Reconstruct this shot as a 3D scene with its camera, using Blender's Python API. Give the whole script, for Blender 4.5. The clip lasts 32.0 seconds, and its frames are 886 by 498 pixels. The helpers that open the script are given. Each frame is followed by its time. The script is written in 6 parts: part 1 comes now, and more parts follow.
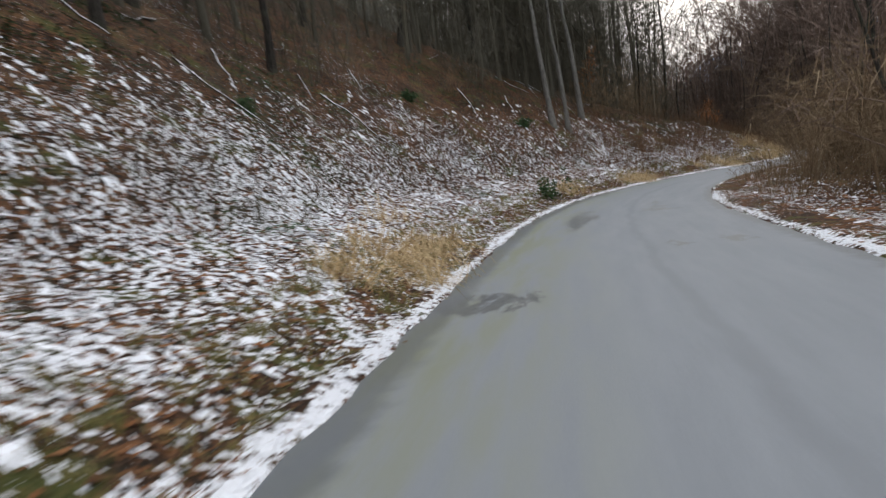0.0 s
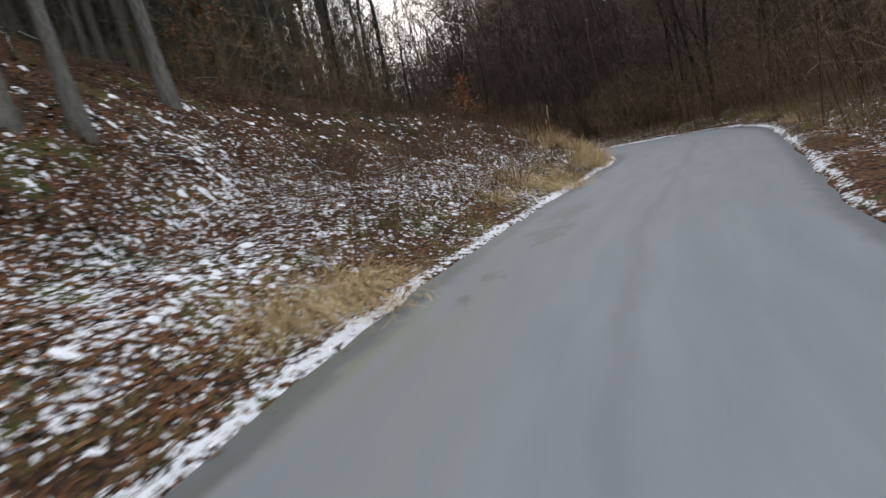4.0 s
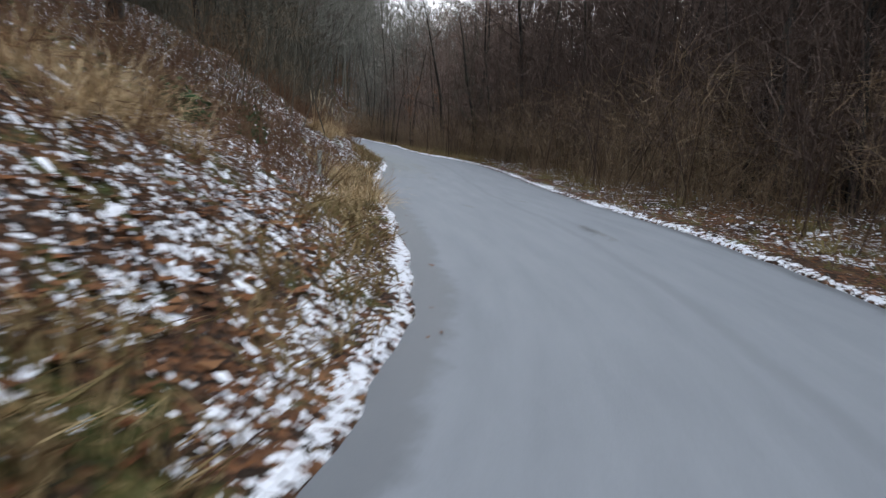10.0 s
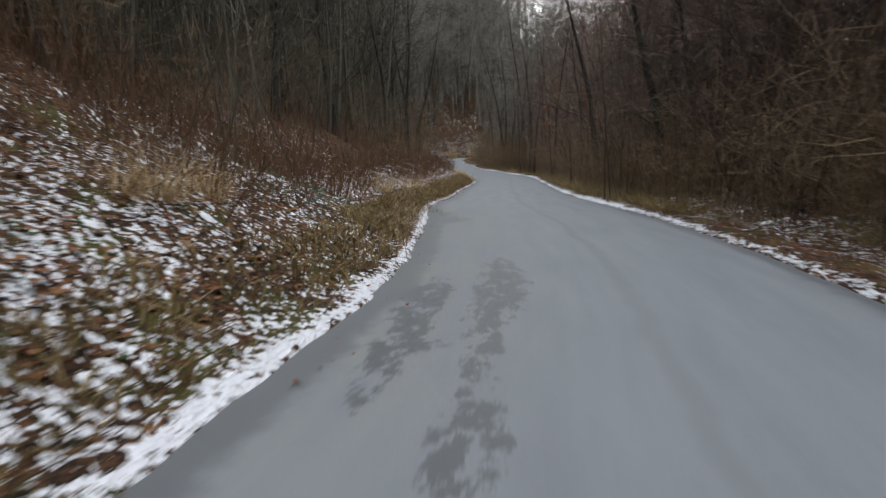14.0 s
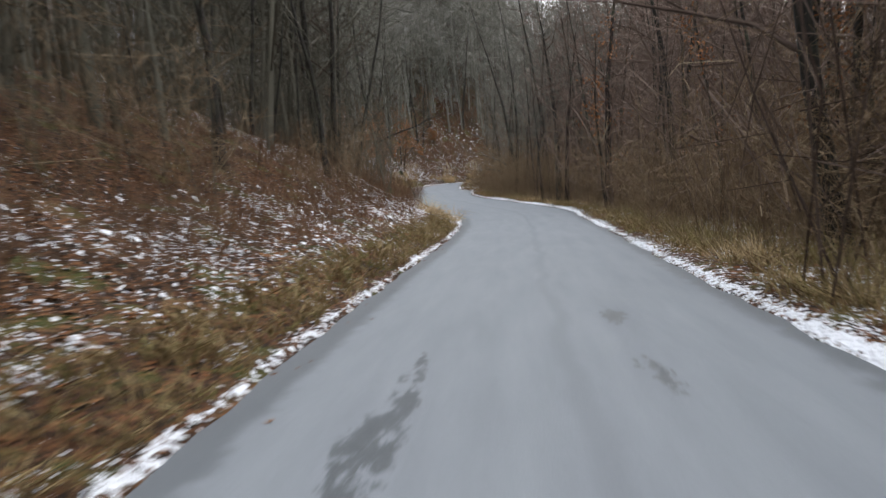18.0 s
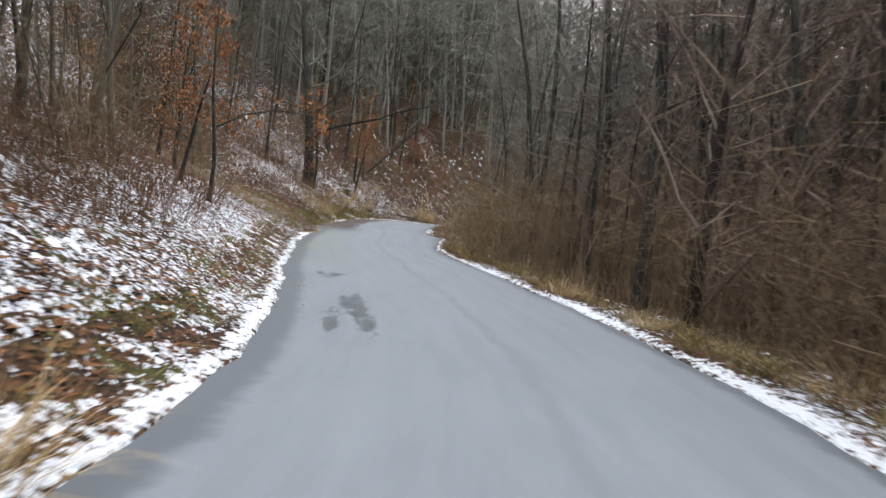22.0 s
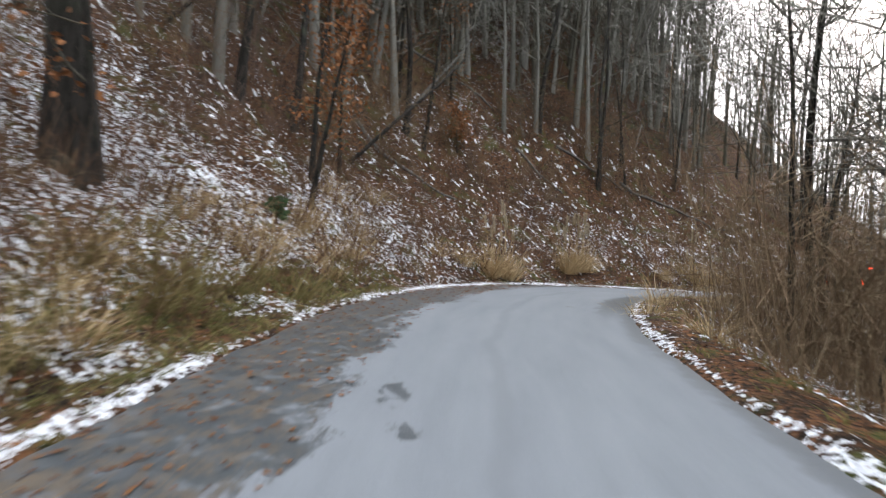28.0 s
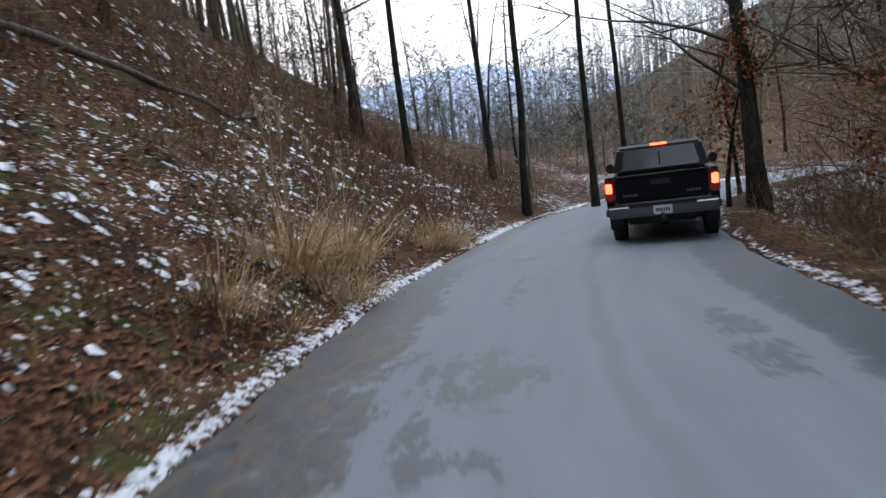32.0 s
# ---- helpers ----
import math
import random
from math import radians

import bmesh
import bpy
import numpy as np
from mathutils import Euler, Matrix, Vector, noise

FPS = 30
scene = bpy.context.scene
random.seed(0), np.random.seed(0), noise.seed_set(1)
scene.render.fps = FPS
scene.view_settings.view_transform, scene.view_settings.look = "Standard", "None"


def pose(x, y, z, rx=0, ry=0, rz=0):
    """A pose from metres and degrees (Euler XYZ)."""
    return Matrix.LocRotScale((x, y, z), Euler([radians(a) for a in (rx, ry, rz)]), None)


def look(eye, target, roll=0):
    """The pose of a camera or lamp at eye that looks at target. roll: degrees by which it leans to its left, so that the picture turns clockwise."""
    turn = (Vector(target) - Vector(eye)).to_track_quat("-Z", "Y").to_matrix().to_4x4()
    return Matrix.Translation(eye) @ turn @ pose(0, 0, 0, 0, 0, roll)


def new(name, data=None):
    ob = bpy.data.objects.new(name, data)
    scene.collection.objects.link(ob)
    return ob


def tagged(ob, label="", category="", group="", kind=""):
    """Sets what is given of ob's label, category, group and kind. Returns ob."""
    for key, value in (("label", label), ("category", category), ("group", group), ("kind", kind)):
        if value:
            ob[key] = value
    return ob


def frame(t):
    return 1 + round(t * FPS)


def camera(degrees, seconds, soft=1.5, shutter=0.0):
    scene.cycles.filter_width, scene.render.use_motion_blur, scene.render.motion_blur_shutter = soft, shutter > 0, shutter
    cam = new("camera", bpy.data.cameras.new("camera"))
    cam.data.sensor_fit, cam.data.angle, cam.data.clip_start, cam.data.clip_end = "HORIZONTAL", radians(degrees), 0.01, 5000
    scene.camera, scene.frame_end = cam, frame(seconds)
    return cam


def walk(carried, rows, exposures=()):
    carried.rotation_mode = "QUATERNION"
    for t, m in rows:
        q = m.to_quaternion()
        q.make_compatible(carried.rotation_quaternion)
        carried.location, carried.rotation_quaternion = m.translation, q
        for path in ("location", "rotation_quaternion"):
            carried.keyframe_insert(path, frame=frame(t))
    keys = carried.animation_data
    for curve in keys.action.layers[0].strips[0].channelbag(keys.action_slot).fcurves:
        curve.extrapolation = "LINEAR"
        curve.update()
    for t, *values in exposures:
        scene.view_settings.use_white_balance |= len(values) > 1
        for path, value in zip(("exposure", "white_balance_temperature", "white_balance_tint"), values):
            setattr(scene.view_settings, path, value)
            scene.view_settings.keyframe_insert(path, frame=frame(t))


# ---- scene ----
cam = camera(65.43, 32.0, soft=1.3, shutter=0.4)
# seconds, eye, then yaw, pitch and lean in degrees
PATH = [
    (0, 0.297, 0.265, -0.112, 1.38, -5.69, -7.27),
    (0.5, 0.833, 3.963, -0.123, -0.68, -7.33, -8.18),
    (1, 1.427, 7.628, -0.133, -2.12, -7.04, -8.46),
    (1.5, 2.133, 11.222, -0.137, -3.13, -6.86, -9.31),
    (2, 2.967, 14.708, -0.132, -5.25, -5.63, -10.52),
    (2.5, 3.949, 18.081, -0.116, -8.13, -5.63, -11.72),
    (3, 5.149, 21.306, -0.090, -11.33, -5.05, -13.24),
    (3.5, 6.598, 24.354, -0.062, -16.09, -5.93, -13.14),
    (4, 8.233, 27.253, -0.022, -19.59, -7.02, -13.96),
    (4.5, 9.965, 30.021, 0.027, -22.62, -7.65, -13.36),
    (5, 11.840, 32.641, 0.070, -32.67, -3.73, -9.37),
    (5.5, 13.823, 35.149, 0.098, -39.07, 0.51, -5.59),
    (6, 15.876, 37.581, 0.111, -39.85, 3.51, -2.87),
    (6.5, 17.954, 39.966, 0.110, -35.09, 4.46, -1.63),
    (7, 20.010, 42.337, 0.094, -26.32, 2.56, -2.84),
    (7.5, 22.009, 44.697, 0.072, -16.81, -2.24, -1.51),
    (8, 23.911, 47.047, 0.044, -11.02, -4.08, -1.28),
    (8.5, 25.646, 49.401, 0.009, -9.24, -3.25, -2.26),
    (9, 27.171, 51.780, -0.034, -4.06, -5.87, -1.33),
    (9.5, 28.369, 54.281, -0.063, -3.43, -3.95, 0.56),
    (10, 29.256, 56.901, -0.080, 1.01, -9.29, 4.07),
    (10.5, 29.854, 59.644, -0.088, 0.35, -3.02, 5.83),
    (11, 30.196, 62.503, -0.091, 2.44, -0.19, 5.35),
    (11.5, 30.317, 65.475, -0.098, 8.61, -3.25, 4.73),
    (12, 30.191, 68.537, -0.091, 11.35, -7.73, -2.80),
    (12.5, 29.871, 71.687, -0.070, 15.46, -8.85, -6.63),
    (13, 29.455, 74.907, -0.049, 14.91, -8.18, -6.75),
    (13.5, 29.037, 78.179, -0.044, 12.05, -7.32, -4.04),
    (14, 28.651, 81.474, -0.038, 14.49, -7.36, -1.11),
    (14.5, 28.252, 84.795, -0.030, 16.24, -8.74, -0.50),
    (15, 27.801, 88.147, -0.015, 16.53, -10.26, -1.39),
    (15.5, 27.261, 91.537, 0.013, 15.71, -10.40, -1.71),
    (16, 26.598, 94.976, 0.066, 14.38, -7.12, 0.71),
    (16.5, 25.973, 98.509, 0.067, 13.37, -3.92, -1.69),
    (17, 25.367, 102.124, 0.037, 16.34, -5.87, -3.40),
    (17.5, 24.754, 105.811, -0.006, 18.90, -5.76, -5.26),
    (18, 24.131, 109.559, -0.056, 15.86, -5.26, -4.18),
    (18.5, 23.495, 113.354, -0.107, 13.80, -5.99, -3.51),
    (19, 22.847, 117.175, -0.141, 10.93, -3.19, 0.79),
    (19.5, 22.186, 120.999, -0.141, 10.35, -2.46, -0.17),
    (20, 21.512, 124.795, -0.137, 10.43, -3.87, 0.95),
    (20.5, 20.876, 128.542, -0.165, 10.53, -3.36, 2.32),
    (21, 20.229, 132.187, -0.207, 11.67, -5.82, 3.09),
    (21.5, 19.530, 135.678, -0.246, 13.85, -4.48, 2.81),
    (22, 18.748, 138.973, -0.270, 15.48, -1.54, 6.28),
    (22.5, 17.853, 142.052, -0.278, 18.03, -2.47, 6.71),
    (23, 16.828, 144.921, -0.262, 21.42, -4.28, 6.89),
    (23.5, 15.686, 147.629, -0.214, 25.08, -1.54, 7.46),
    (24, 14.446, 150.223, -0.143, 27.88, -1.08, 6.77),
    (24.5, 13.149, 152.768, -0.052, 33.02, -4.46, 3.10),
    (25, 11.874, 155.288, 0.061, 24.47, 0.63, 5.67),
    (25.5, 10.652, 157.835, 0.187, 21.72, 1.55, 6.48),
    (26, 9.516, 160.459, 0.327, 20.97, 1.92, 6.32),
    (26.5, 8.449, 163.197, 0.471, 21.13, 1.68, 6.40),
    (27, 7.429, 166.078, 0.615, 20.88, 1.13, 6.57),
    (27.5, 6.429, 169.118, 0.756, 19.21, 0.62, 6.17),
    (28, 5.421, 172.328, 0.907, 15.27, 0.56, 3.77),
    (28.5, 4.515, 175.692, 1.069, 10.85, 0.48, 3.23),
    (29, 3.792, 179.151, 1.228, 6.50, -0.93, 1.87),
    (29.5, 3.319, 182.625, 1.365, 1.30, -2.96, -1.79),
    (30, 3.156, 186.032, 1.490, -5.55, -4.63, -2.60),
    (30.5, 3.270, 189.301, 1.584, -13.14, -5.78, -4.25),
    (31, 3.676, 192.407, 1.658, -20.43, -6.36, -5.66),
    (31.5, 4.336, 195.431, 1.686, -25.88, -7.27, -7.45),
    (32, 5.117, 198.424, 1.689, -31.47, -6.71, -7.44),
]
walk(cam, [(t, pose(x, y, z, 90 + pitch, 0, yaw) @ pose(0, 0, 0, 0, 0, lean)) for t, x, y, z, yaw, pitch, lean in PATH], exposures=[(0, 0.42, 6450, 10), (5, 0.5, 6350, 10), (7, 0.95, 6300, 10), (9, 0.92, 6250, 10), (10, 0.78, 6000, 10), (12, 0.64, 6250, 10), (13, 0.64, 6350, 10), (16, 0.85, 6450, 10), (19, 1.25, 6350, 10), (22, 1.42, 6350, 10), (24, 1.5, 6350, 10), (25.5, 1.5, 6300, 10), (28, 1.3, 6250, 10), (30, 1.1, 6050, 10), (31, 0.75, 5950, 10), (32, 0.7, 5850, 10)])

# ---- world, sun, exposure ----
world = bpy.data.worlds.new("overcast")
scene.world = world
world.use_nodes = True
wn = world.node_tree.nodes
sky = wn.new("ShaderNodeTexSky")
sky.sky_type, sky.sun_disc = "NISHITA", False
sky.sun_elevation, sky.sun_rotation = radians(32), radians(20)
sky.air_density, sky.dust_density, sky.ozone_density = 1.0, 6.0, 1.0
cloud = wn.new("ShaderNodeMix")
cloud.data_type = "RGBA"
cloud.inputs[0].default_value = 0.82
cloud.inputs[7].default_value = (9.2, 9.4, 9.9, 1)
world.node_tree.links.new(sky.outputs[0], cloud.inputs[6])
world.node_tree.links.new(cloud.outputs[2], wn["Background"].inputs[0])
wn["Background"].inputs[1].default_value = 0.12
sun = new("sun", bpy.data.lights.new("sun", "SUN"))
sun.data.energy, sun.data.angle, sun.data.color = 0.6, radians(25), (1, 0.97, 0.93)
sun.matrix_world = look((20, 60, 80), (10, 80, 0))

# ---- materials ----


def tree_of(name):
    m = bpy.data.materials.new(name)
    m.use_nodes = True
    nt = m.node_tree
    return m, nt, nt.nodes["Principled BSDF"]


def node(nt, kind, **inputs):
    n = nt.nodes.new(kind)
    for k, v in inputs.items():
        k = k.replace("_", " ")
        if isinstance(v, bpy.types.NodeSocket):
            nt.links.new(v, n.inputs[k])
        else:
            n.inputs[k].default_value = v
    return n


def ramp(nt, fac, stops):
    n = nt.nodes.new("ShaderNodeValToRGB")
    nt.links.new(fac, n.inputs[0])
    el = n.color_ramp.elements
    while len(el) < len(stops):
        el.new(0.5)
    for e, (p, c) in zip(el, stops):
        e.position = p
        e.color = (*c, 1) if len(c) == 3 else c
    return n.outputs[0]


def mix(nt, fac, a, b):
    n = nt.nodes.new("ShaderNodeMix")
    n.data_type = "RGBA"
    for sock, v in ((n.inputs[0], fac), (n.inputs[6], a), (n.inputs[7], b)):
        if isinstance(v, bpy.types.NodeSocket):
            nt.links.new(v, sock)
        else:
            sock.default_value = v if isinstance(v, float) else (*v, 1)
    return n.outputs[2]


def math_node(nt, op, a, b=0.0, c=0.0):
    n = nt.nodes.new("ShaderNodeMath")
    n.operation = op
    for sock, v in zip(n.inputs, (a, b, c)):
        if isinstance(v, bpy.types.NodeSocket):
            nt.links.new(v, sock)
        else:
            sock.default_value = v
    return n.outputs[0]


def span(nt, v, lo, hi):
    n = nt.nodes.new("ShaderNodeMapRange")
    n.interpolation_type = "SMOOTHSTEP"
    nt.links.new(v, n.inputs[0])
    n.inputs[1].default_value, n.inputs[2].default_value = lo, hi
    return n.outputs[0]


def noise_tex(nt, co, scale, detail=4.0, rough=0.55):
    return node(nt, "ShaderNodeTexNoise", Vector=co, Scale=scale, Detail=detail, Roughness=rough).outputs[0]


def coords(nt, which="Object"):
    return nt.nodes.new("ShaderNodeTexCoord").outputs[which]


def bump(nt, p, height, strength, distance):
    b = node(nt, "ShaderNodeBump", Height=height, Strength=strength, Distance=distance)
    nt.links.new(b.outputs[0], p.inputs["Normal"])


def plain(name, color, rough=0.6, metal=0.0, vary=0.25, scale=6.0, coat=0.0):
    """A surface of one colour with cloudy variation, fine grain and relief."""
    m, nt, p = tree_of(name)
    co = coords(nt)
    n1, n2 = noise_tex(nt, co, scale), noise_tex(nt, co, scale * 9, 2.0)
    f = math_node(nt, "MULTIPLY_ADD", n2, 0.4, math_node(nt, "MULTIPLY", n1, 0.6))
    lo, hi = [c * (1 - vary) for c in color], [min(1, c * (1 + vary)) for c in color]
    nt.links.new(ramp(nt, f, [(0.3, lo), (0.7, hi)]), p.inputs["Base Color"])
    nt.links.new(math_node(nt, "MULTIPLY_ADD", n1, 0.2, rough - 0.1), p.inputs["Roughness"])
    p.inputs["Metallic"].default_value = metal
    p.inputs["Coat Weight"].default_value = coat
    return m


def island(name, colors, rough=0.85, grain=20.0, wear=.5, furrow=0.0):
    """Bark, twigs, straw and leaves: each piece of a joined mesh has its own tone."""
    m, nt, p = tree_of(name)
    g = nt.nodes.new("ShaderNodeNewGeometry")
    o = nt.nodes.new("ShaderNodeObjectInfo")
    r = math_node(nt, "FRACT", math_node(nt, "ADD", g.outputs["Random Per Island"], o.outputs["Random"]))
    c = ramp(nt, r, [(i / max(1, len(colors) - 1), col) for i, col in enumerate(colors)])
    n = noise_tex(nt, coords(nt), grain)
    c = mix(nt, math_node(nt, "MULTIPLY", n, wear), c, tuple(x * 0.45 for x in colors[0]))
    nt.links.new(c, p.inputs["Base Color"])
    p.inputs["Roughness"].default_value = rough
    p.inputs["Specular IOR Level"].default_value = 0.2
    if furrow:
        s = nt.nodes.new("ShaderNodeMapping")
        nt.links.new(coords(nt), s.inputs[0])
        s.inputs["Scale"].default_value = (1, 1, .14)
        ridges = noise_tex(nt, s.outputs[0], 22.0, 5.0, .65)
        moss = span(nt, noise_tex(nt, coords(nt), 1.3, 4.0), .52, .68)
        c2 = mix(nt, math_node(nt, "MULTIPLY", span(nt, ridges, .40, .56), .65), tuple(x * .35 for x in colors[0]), c)
        c2 = mix(nt, math_node(nt, "MULTIPLY", moss, .35), c2, (0.10, 0.115, 0.075))
        nt.links.new(c2, p.inputs["Base Color"])
        bump(nt, p, ridges, furrow, .03)
    return m


def asphalt_material():
    m, nt, p = tree_of("worn_asphalt")
    uv = nt.nodes.new("ShaderNodeUVMap").outputs[0]
    sep = nt.nodes.new("ShaderNodeSeparateXYZ")
    nt.links.new(uv, sep.inputs[0])
    u, v = sep.outputs[0], sep.outputs[1]          # metres left of the middle, metres along the road
    co = coords(nt)
    lengthwise = nt.nodes.new("ShaderNodeMapping")
    nt.links.new(uv, lengthwise.inputs[0])
    lengthwise.inputs["Scale"].default_value = (1.0, 0.14, 1)
    fine, mid = noise_tex(nt, co, 60.0, 3.0), noise_tex(nt, lengthwise.outputs[0], 2.6, 6.0)
    stretch = nt.nodes.new("ShaderNodeMapping")
    nt.links.new(uv, stretch.inputs[0])
    stretch.inputs["Scale"].default_value = (2.2, 0.16, 1)
    streak = noise_tex(nt, stretch.outputs[0], 1.0, 5.0)
    stretch2 = nt.nodes.new("ShaderNodeMapping")
    nt.links.new(uv, stretch2.inputs[0])
    stretch2.inputs["Scale"].default_value = (1.0, 0.45, 1)
    base = ramp(nt, math_node(nt, "MULTIPLY_ADD", fine, 0.35, math_node(nt, "MULTIPLY", mid, 0.65)),
                [(0.25, (0.156, 0.172, 0.190)), (0.75, (0.214, 0.233, 0.254))])
    base = mix(nt, math_node(nt, "MULTIPLY", span(nt, streak, 0.40, 0.80), 0.12), base, (0.265, 0.285, 0.305))
    # the dark seam along the crown and the two polished wheel tracks
    wob = math_node(nt, "MULTIPLY_ADD", noise_tex(nt, co, 0.5, 3.0), 0.5, -0.25)
    seam = math_node(nt, "SUBTRACT", 1.0, span(nt, math_node(nt, "ABSOLUTE", math_node(nt, "ADD", u, math_node(nt, "ADD", wob, 0.25))), 0.02, 0.16))
    base = mix(nt, math_node(nt, "MULTIPLY", seam, math_node(nt, "MULTIPLY", mid, 0.42)), base, (0.10, 0.108, 0.118))
    # damp, broken margins
    rim = nt.nodes.new("ShaderNodeAttribute")
    rim.attribute_name = "rim"
    ragged_rim = math_node(nt, "MULTIPLY_ADD", noise_tex(nt, co, 2.2, 8.0, 0.7), 0.7, math_node(nt, "SUBTRACT", rim.outputs["Fac"], 0.35))
    edge = math_node(nt, "SUBTRACT", 1.0, span(nt, ragged_rim, 0.10, 0.34))
    att = nt.nodes.new("ShaderNodeAttribute")
    att.attribute_name = "damp"
    damp = span(nt, math_node(nt, "MULTIPLY", att.outputs["Fac"], math_node(nt, "MULTIPLY_ADD", noise_tex(nt, stretch2.outputs[0], 5.0, 8.0, 0.75), 5.2, -2.0)), 0.30, 0.50)
    specks = span(nt, noise_tex(nt, co, 1.3, 8.0, 0.72), 0.70, 0.74)
    damp = math_node(nt, "MAXIMUM", damp, specks)
    # the long wet stretch by the steep bank, where water and litter wash over the lane
    wetv = math_node(nt, "MULTIPLY", span(nt, v, 181.0, 185.0), math_node(nt, "SUBTRACT", 1.0, span(nt, v, 218.0, 226.0)))
    wob2 = math_node(nt, "MULTIPLY_ADD", noise_tex(nt, stretch2.outputs[0], 1.3, 9.0, 0.75), 2.6, -1.3)
    wet = math_node(nt, "MULTIPLY", wetv, math_node(nt, "MULTIPLY", math_node(nt, "MAXIMUM", span(nt, math_node(nt, "SUBTRACT", math_node(nt, "ADD", u, wob2), math_node(nt, "MULTIPLY", span(nt, v, 201.0, 209.0), 0.5)), 1.05, 1.25), math_node(nt, "MULTIPLY", span(nt, v, 198.0, 203.0), span(nt, math_node(nt, "MULTIPLY_ADD", wob2, 0.45, math_node(nt, "MULTIPLY", u, -1.0)), 1.75, 1.95))), span(nt, noise_tex(nt, co, 3.5, 7.0, 0.7), 0.30, 0.50)))
    dark = math_node(nt, "MAXIMUM", math_node(nt, "MAXIMUM", math_node(nt, "MULTIPLY", edge, 0.7), damp), wet)
    # algae on the shaded side of the lane
    algae = nt.nodes.new("ShaderNodeAttribute")
    algae.attribute_name = "algae"
    base = mix(nt, math_node(nt, "MULTIPLY", algae.outputs["Fac"], span(nt, mid, 0.3, 0.7)), base, (0.165, 0.178, 0.125))
    base = mix(nt, math_node(nt, "MULTIPLY", dark, 0.80), base, (0.052, 0.060, 0.064))
    base = mix(nt, math_node(nt, "MULTIPLY", wet, 0.55), base, (0.045, 0.052, 0.055))
    litter = math_node(nt, "MULTIPLY", wet, span(nt, noise_tex(nt, stretch2.outputs[0], 6.0, 6.0, 0.75), 0.47, 0.58))
    base = mix(nt, math_node(nt, "MULTIPLY", math_node(nt, "MULTIPLY", litter, 0.65), span(nt, u, 0.7, 1.5)), base, (0.135, 0.105, 0.072))
    nt.links.new(base, p.inputs["Base Color"])
    nt.links.new(math_node(nt, "MULTIPLY_ADD", dark, -0.28, 0.78), p.inputs["Roughness"])
    p.inputs["Specular IOR Level"].default_value = 0.35
    bump(nt, p, math_node(nt, "ADD", fine, math_node(nt, "MULTIPLY", mid, 0.5)), 0.35, 0.01)
    return m


def ground_material():
    """Leaf litter, moss and old grass under broken, thin snow."""
    m, nt, p = tree_of("snowy_leaf_litter")
    co = coords(nt)
    vor = node(nt, "ShaderNodeTexVoronoi", Vector=co, Scale=19.0)
    # the near-black stops paint shadowed gaps between the leaves
    leaf = ramp(nt, vor.outputs["Color"], [(0.0, (0.006, 0.005, 0.004)), (0.35, (0.024, 0.014, 0.008)), (0.6, (0.092, 0.042, 0.019)),
                                           (0.85, (0.20, 0.092, 0.040)), (1.0, (0.018, 0.014, 0.010))])
    n_big, n_mid, n_small = noise_tex(nt, co, 0.22, 5.0), noise_tex(nt, co, 1.6, 5.0, 0.6), noise_tex(nt, co, 10.0, 6.0, 0.7)
    wet_litter = span(nt, noise_tex(nt, co, 0.55, 5.0, 0.6), 0.46, 0.60)
    c = mix(nt, math_node(nt, "MULTIPLY", wet_litter, 0.55), leaf, (0.020, 0.012, 0.007))
    moss = span(nt, noise_tex(nt, co, 1.15, 5.0, 0.62), 0.53, 0.64)
    c = mix(nt, math_node(nt, "MULTIPLY", moss, 0.6), c, (0.066, 0.084, 0.018))
    straw = span(nt, noise_tex(nt, co, 0.8, 4.0), 0.55, 0.68)
    c = mix(nt, math_node(nt, "MULTIPLY", straw, 0.4), c, (0.17, 0.105, 0.045))
    att = nt.nodes.new("ShaderNodeAttribute")
    att.attribute_name = "snow"
    warp = nt.nodes.new("ShaderNodeVectorMath")
    warp.operation = "MULTIPLY_ADD"
    nt.links.new(node(nt, "ShaderNodeTexNoise", Vector=co, Scale=9.0, Detail=4.0).outputs["Color"], warp.inputs[0])
    warp.inputs[1].default_value = (.2, .2, .2)
    nt.links.new(co, warp.inputs[2])
    patch = node(nt, "ShaderNodeTexVoronoi", Vector=warp.outputs[0], Scale=13.0)
    tone = nt.nodes.new("ShaderNodeSeparateColor")
    nt.links.new(patch.outputs["Color"], tone.inputs[0])
    f = math_node(nt, "ADD", math_node(nt, "MULTIPLY_ADD", n_small, 0.42, math_node(nt, "MULTIPLY", n_mid, 0.30)), math_node(nt, "MULTIPLY", n_big, 0.22))
    f = math_node(nt, "ADD", f, math_node(nt, "MULTIPLY", tone.outputs[0], 0.36))
    f = math_node(nt, "ADD", f, math_node(nt, "MULTIPLY_ADD", patch.outputs["Distance"], -0.42, math_node(nt, "MULTIPLY_ADD", att.outputs["Fac"], 0.56, -0.33)))
    snow = span(nt, f, 0.425, 0.475)
    c = mix(nt, snow, c, (0.80, 0.83, 0.88))
    nt.links.new(c, p.inputs["Base Color"])
    p.inputs["Roughness"].default_value = 0.85
    p.inputs["Specular IOR Level"].default_value = 0.2
    h = math_node(nt, "ADD", math_node(nt, "MULTIPLY", snow, 0.6), math_node(nt, "MULTIPLY", vor.outputs["Distance"], 1.2))
    bump(nt, p, h, 0.9, 0.05)
    return m


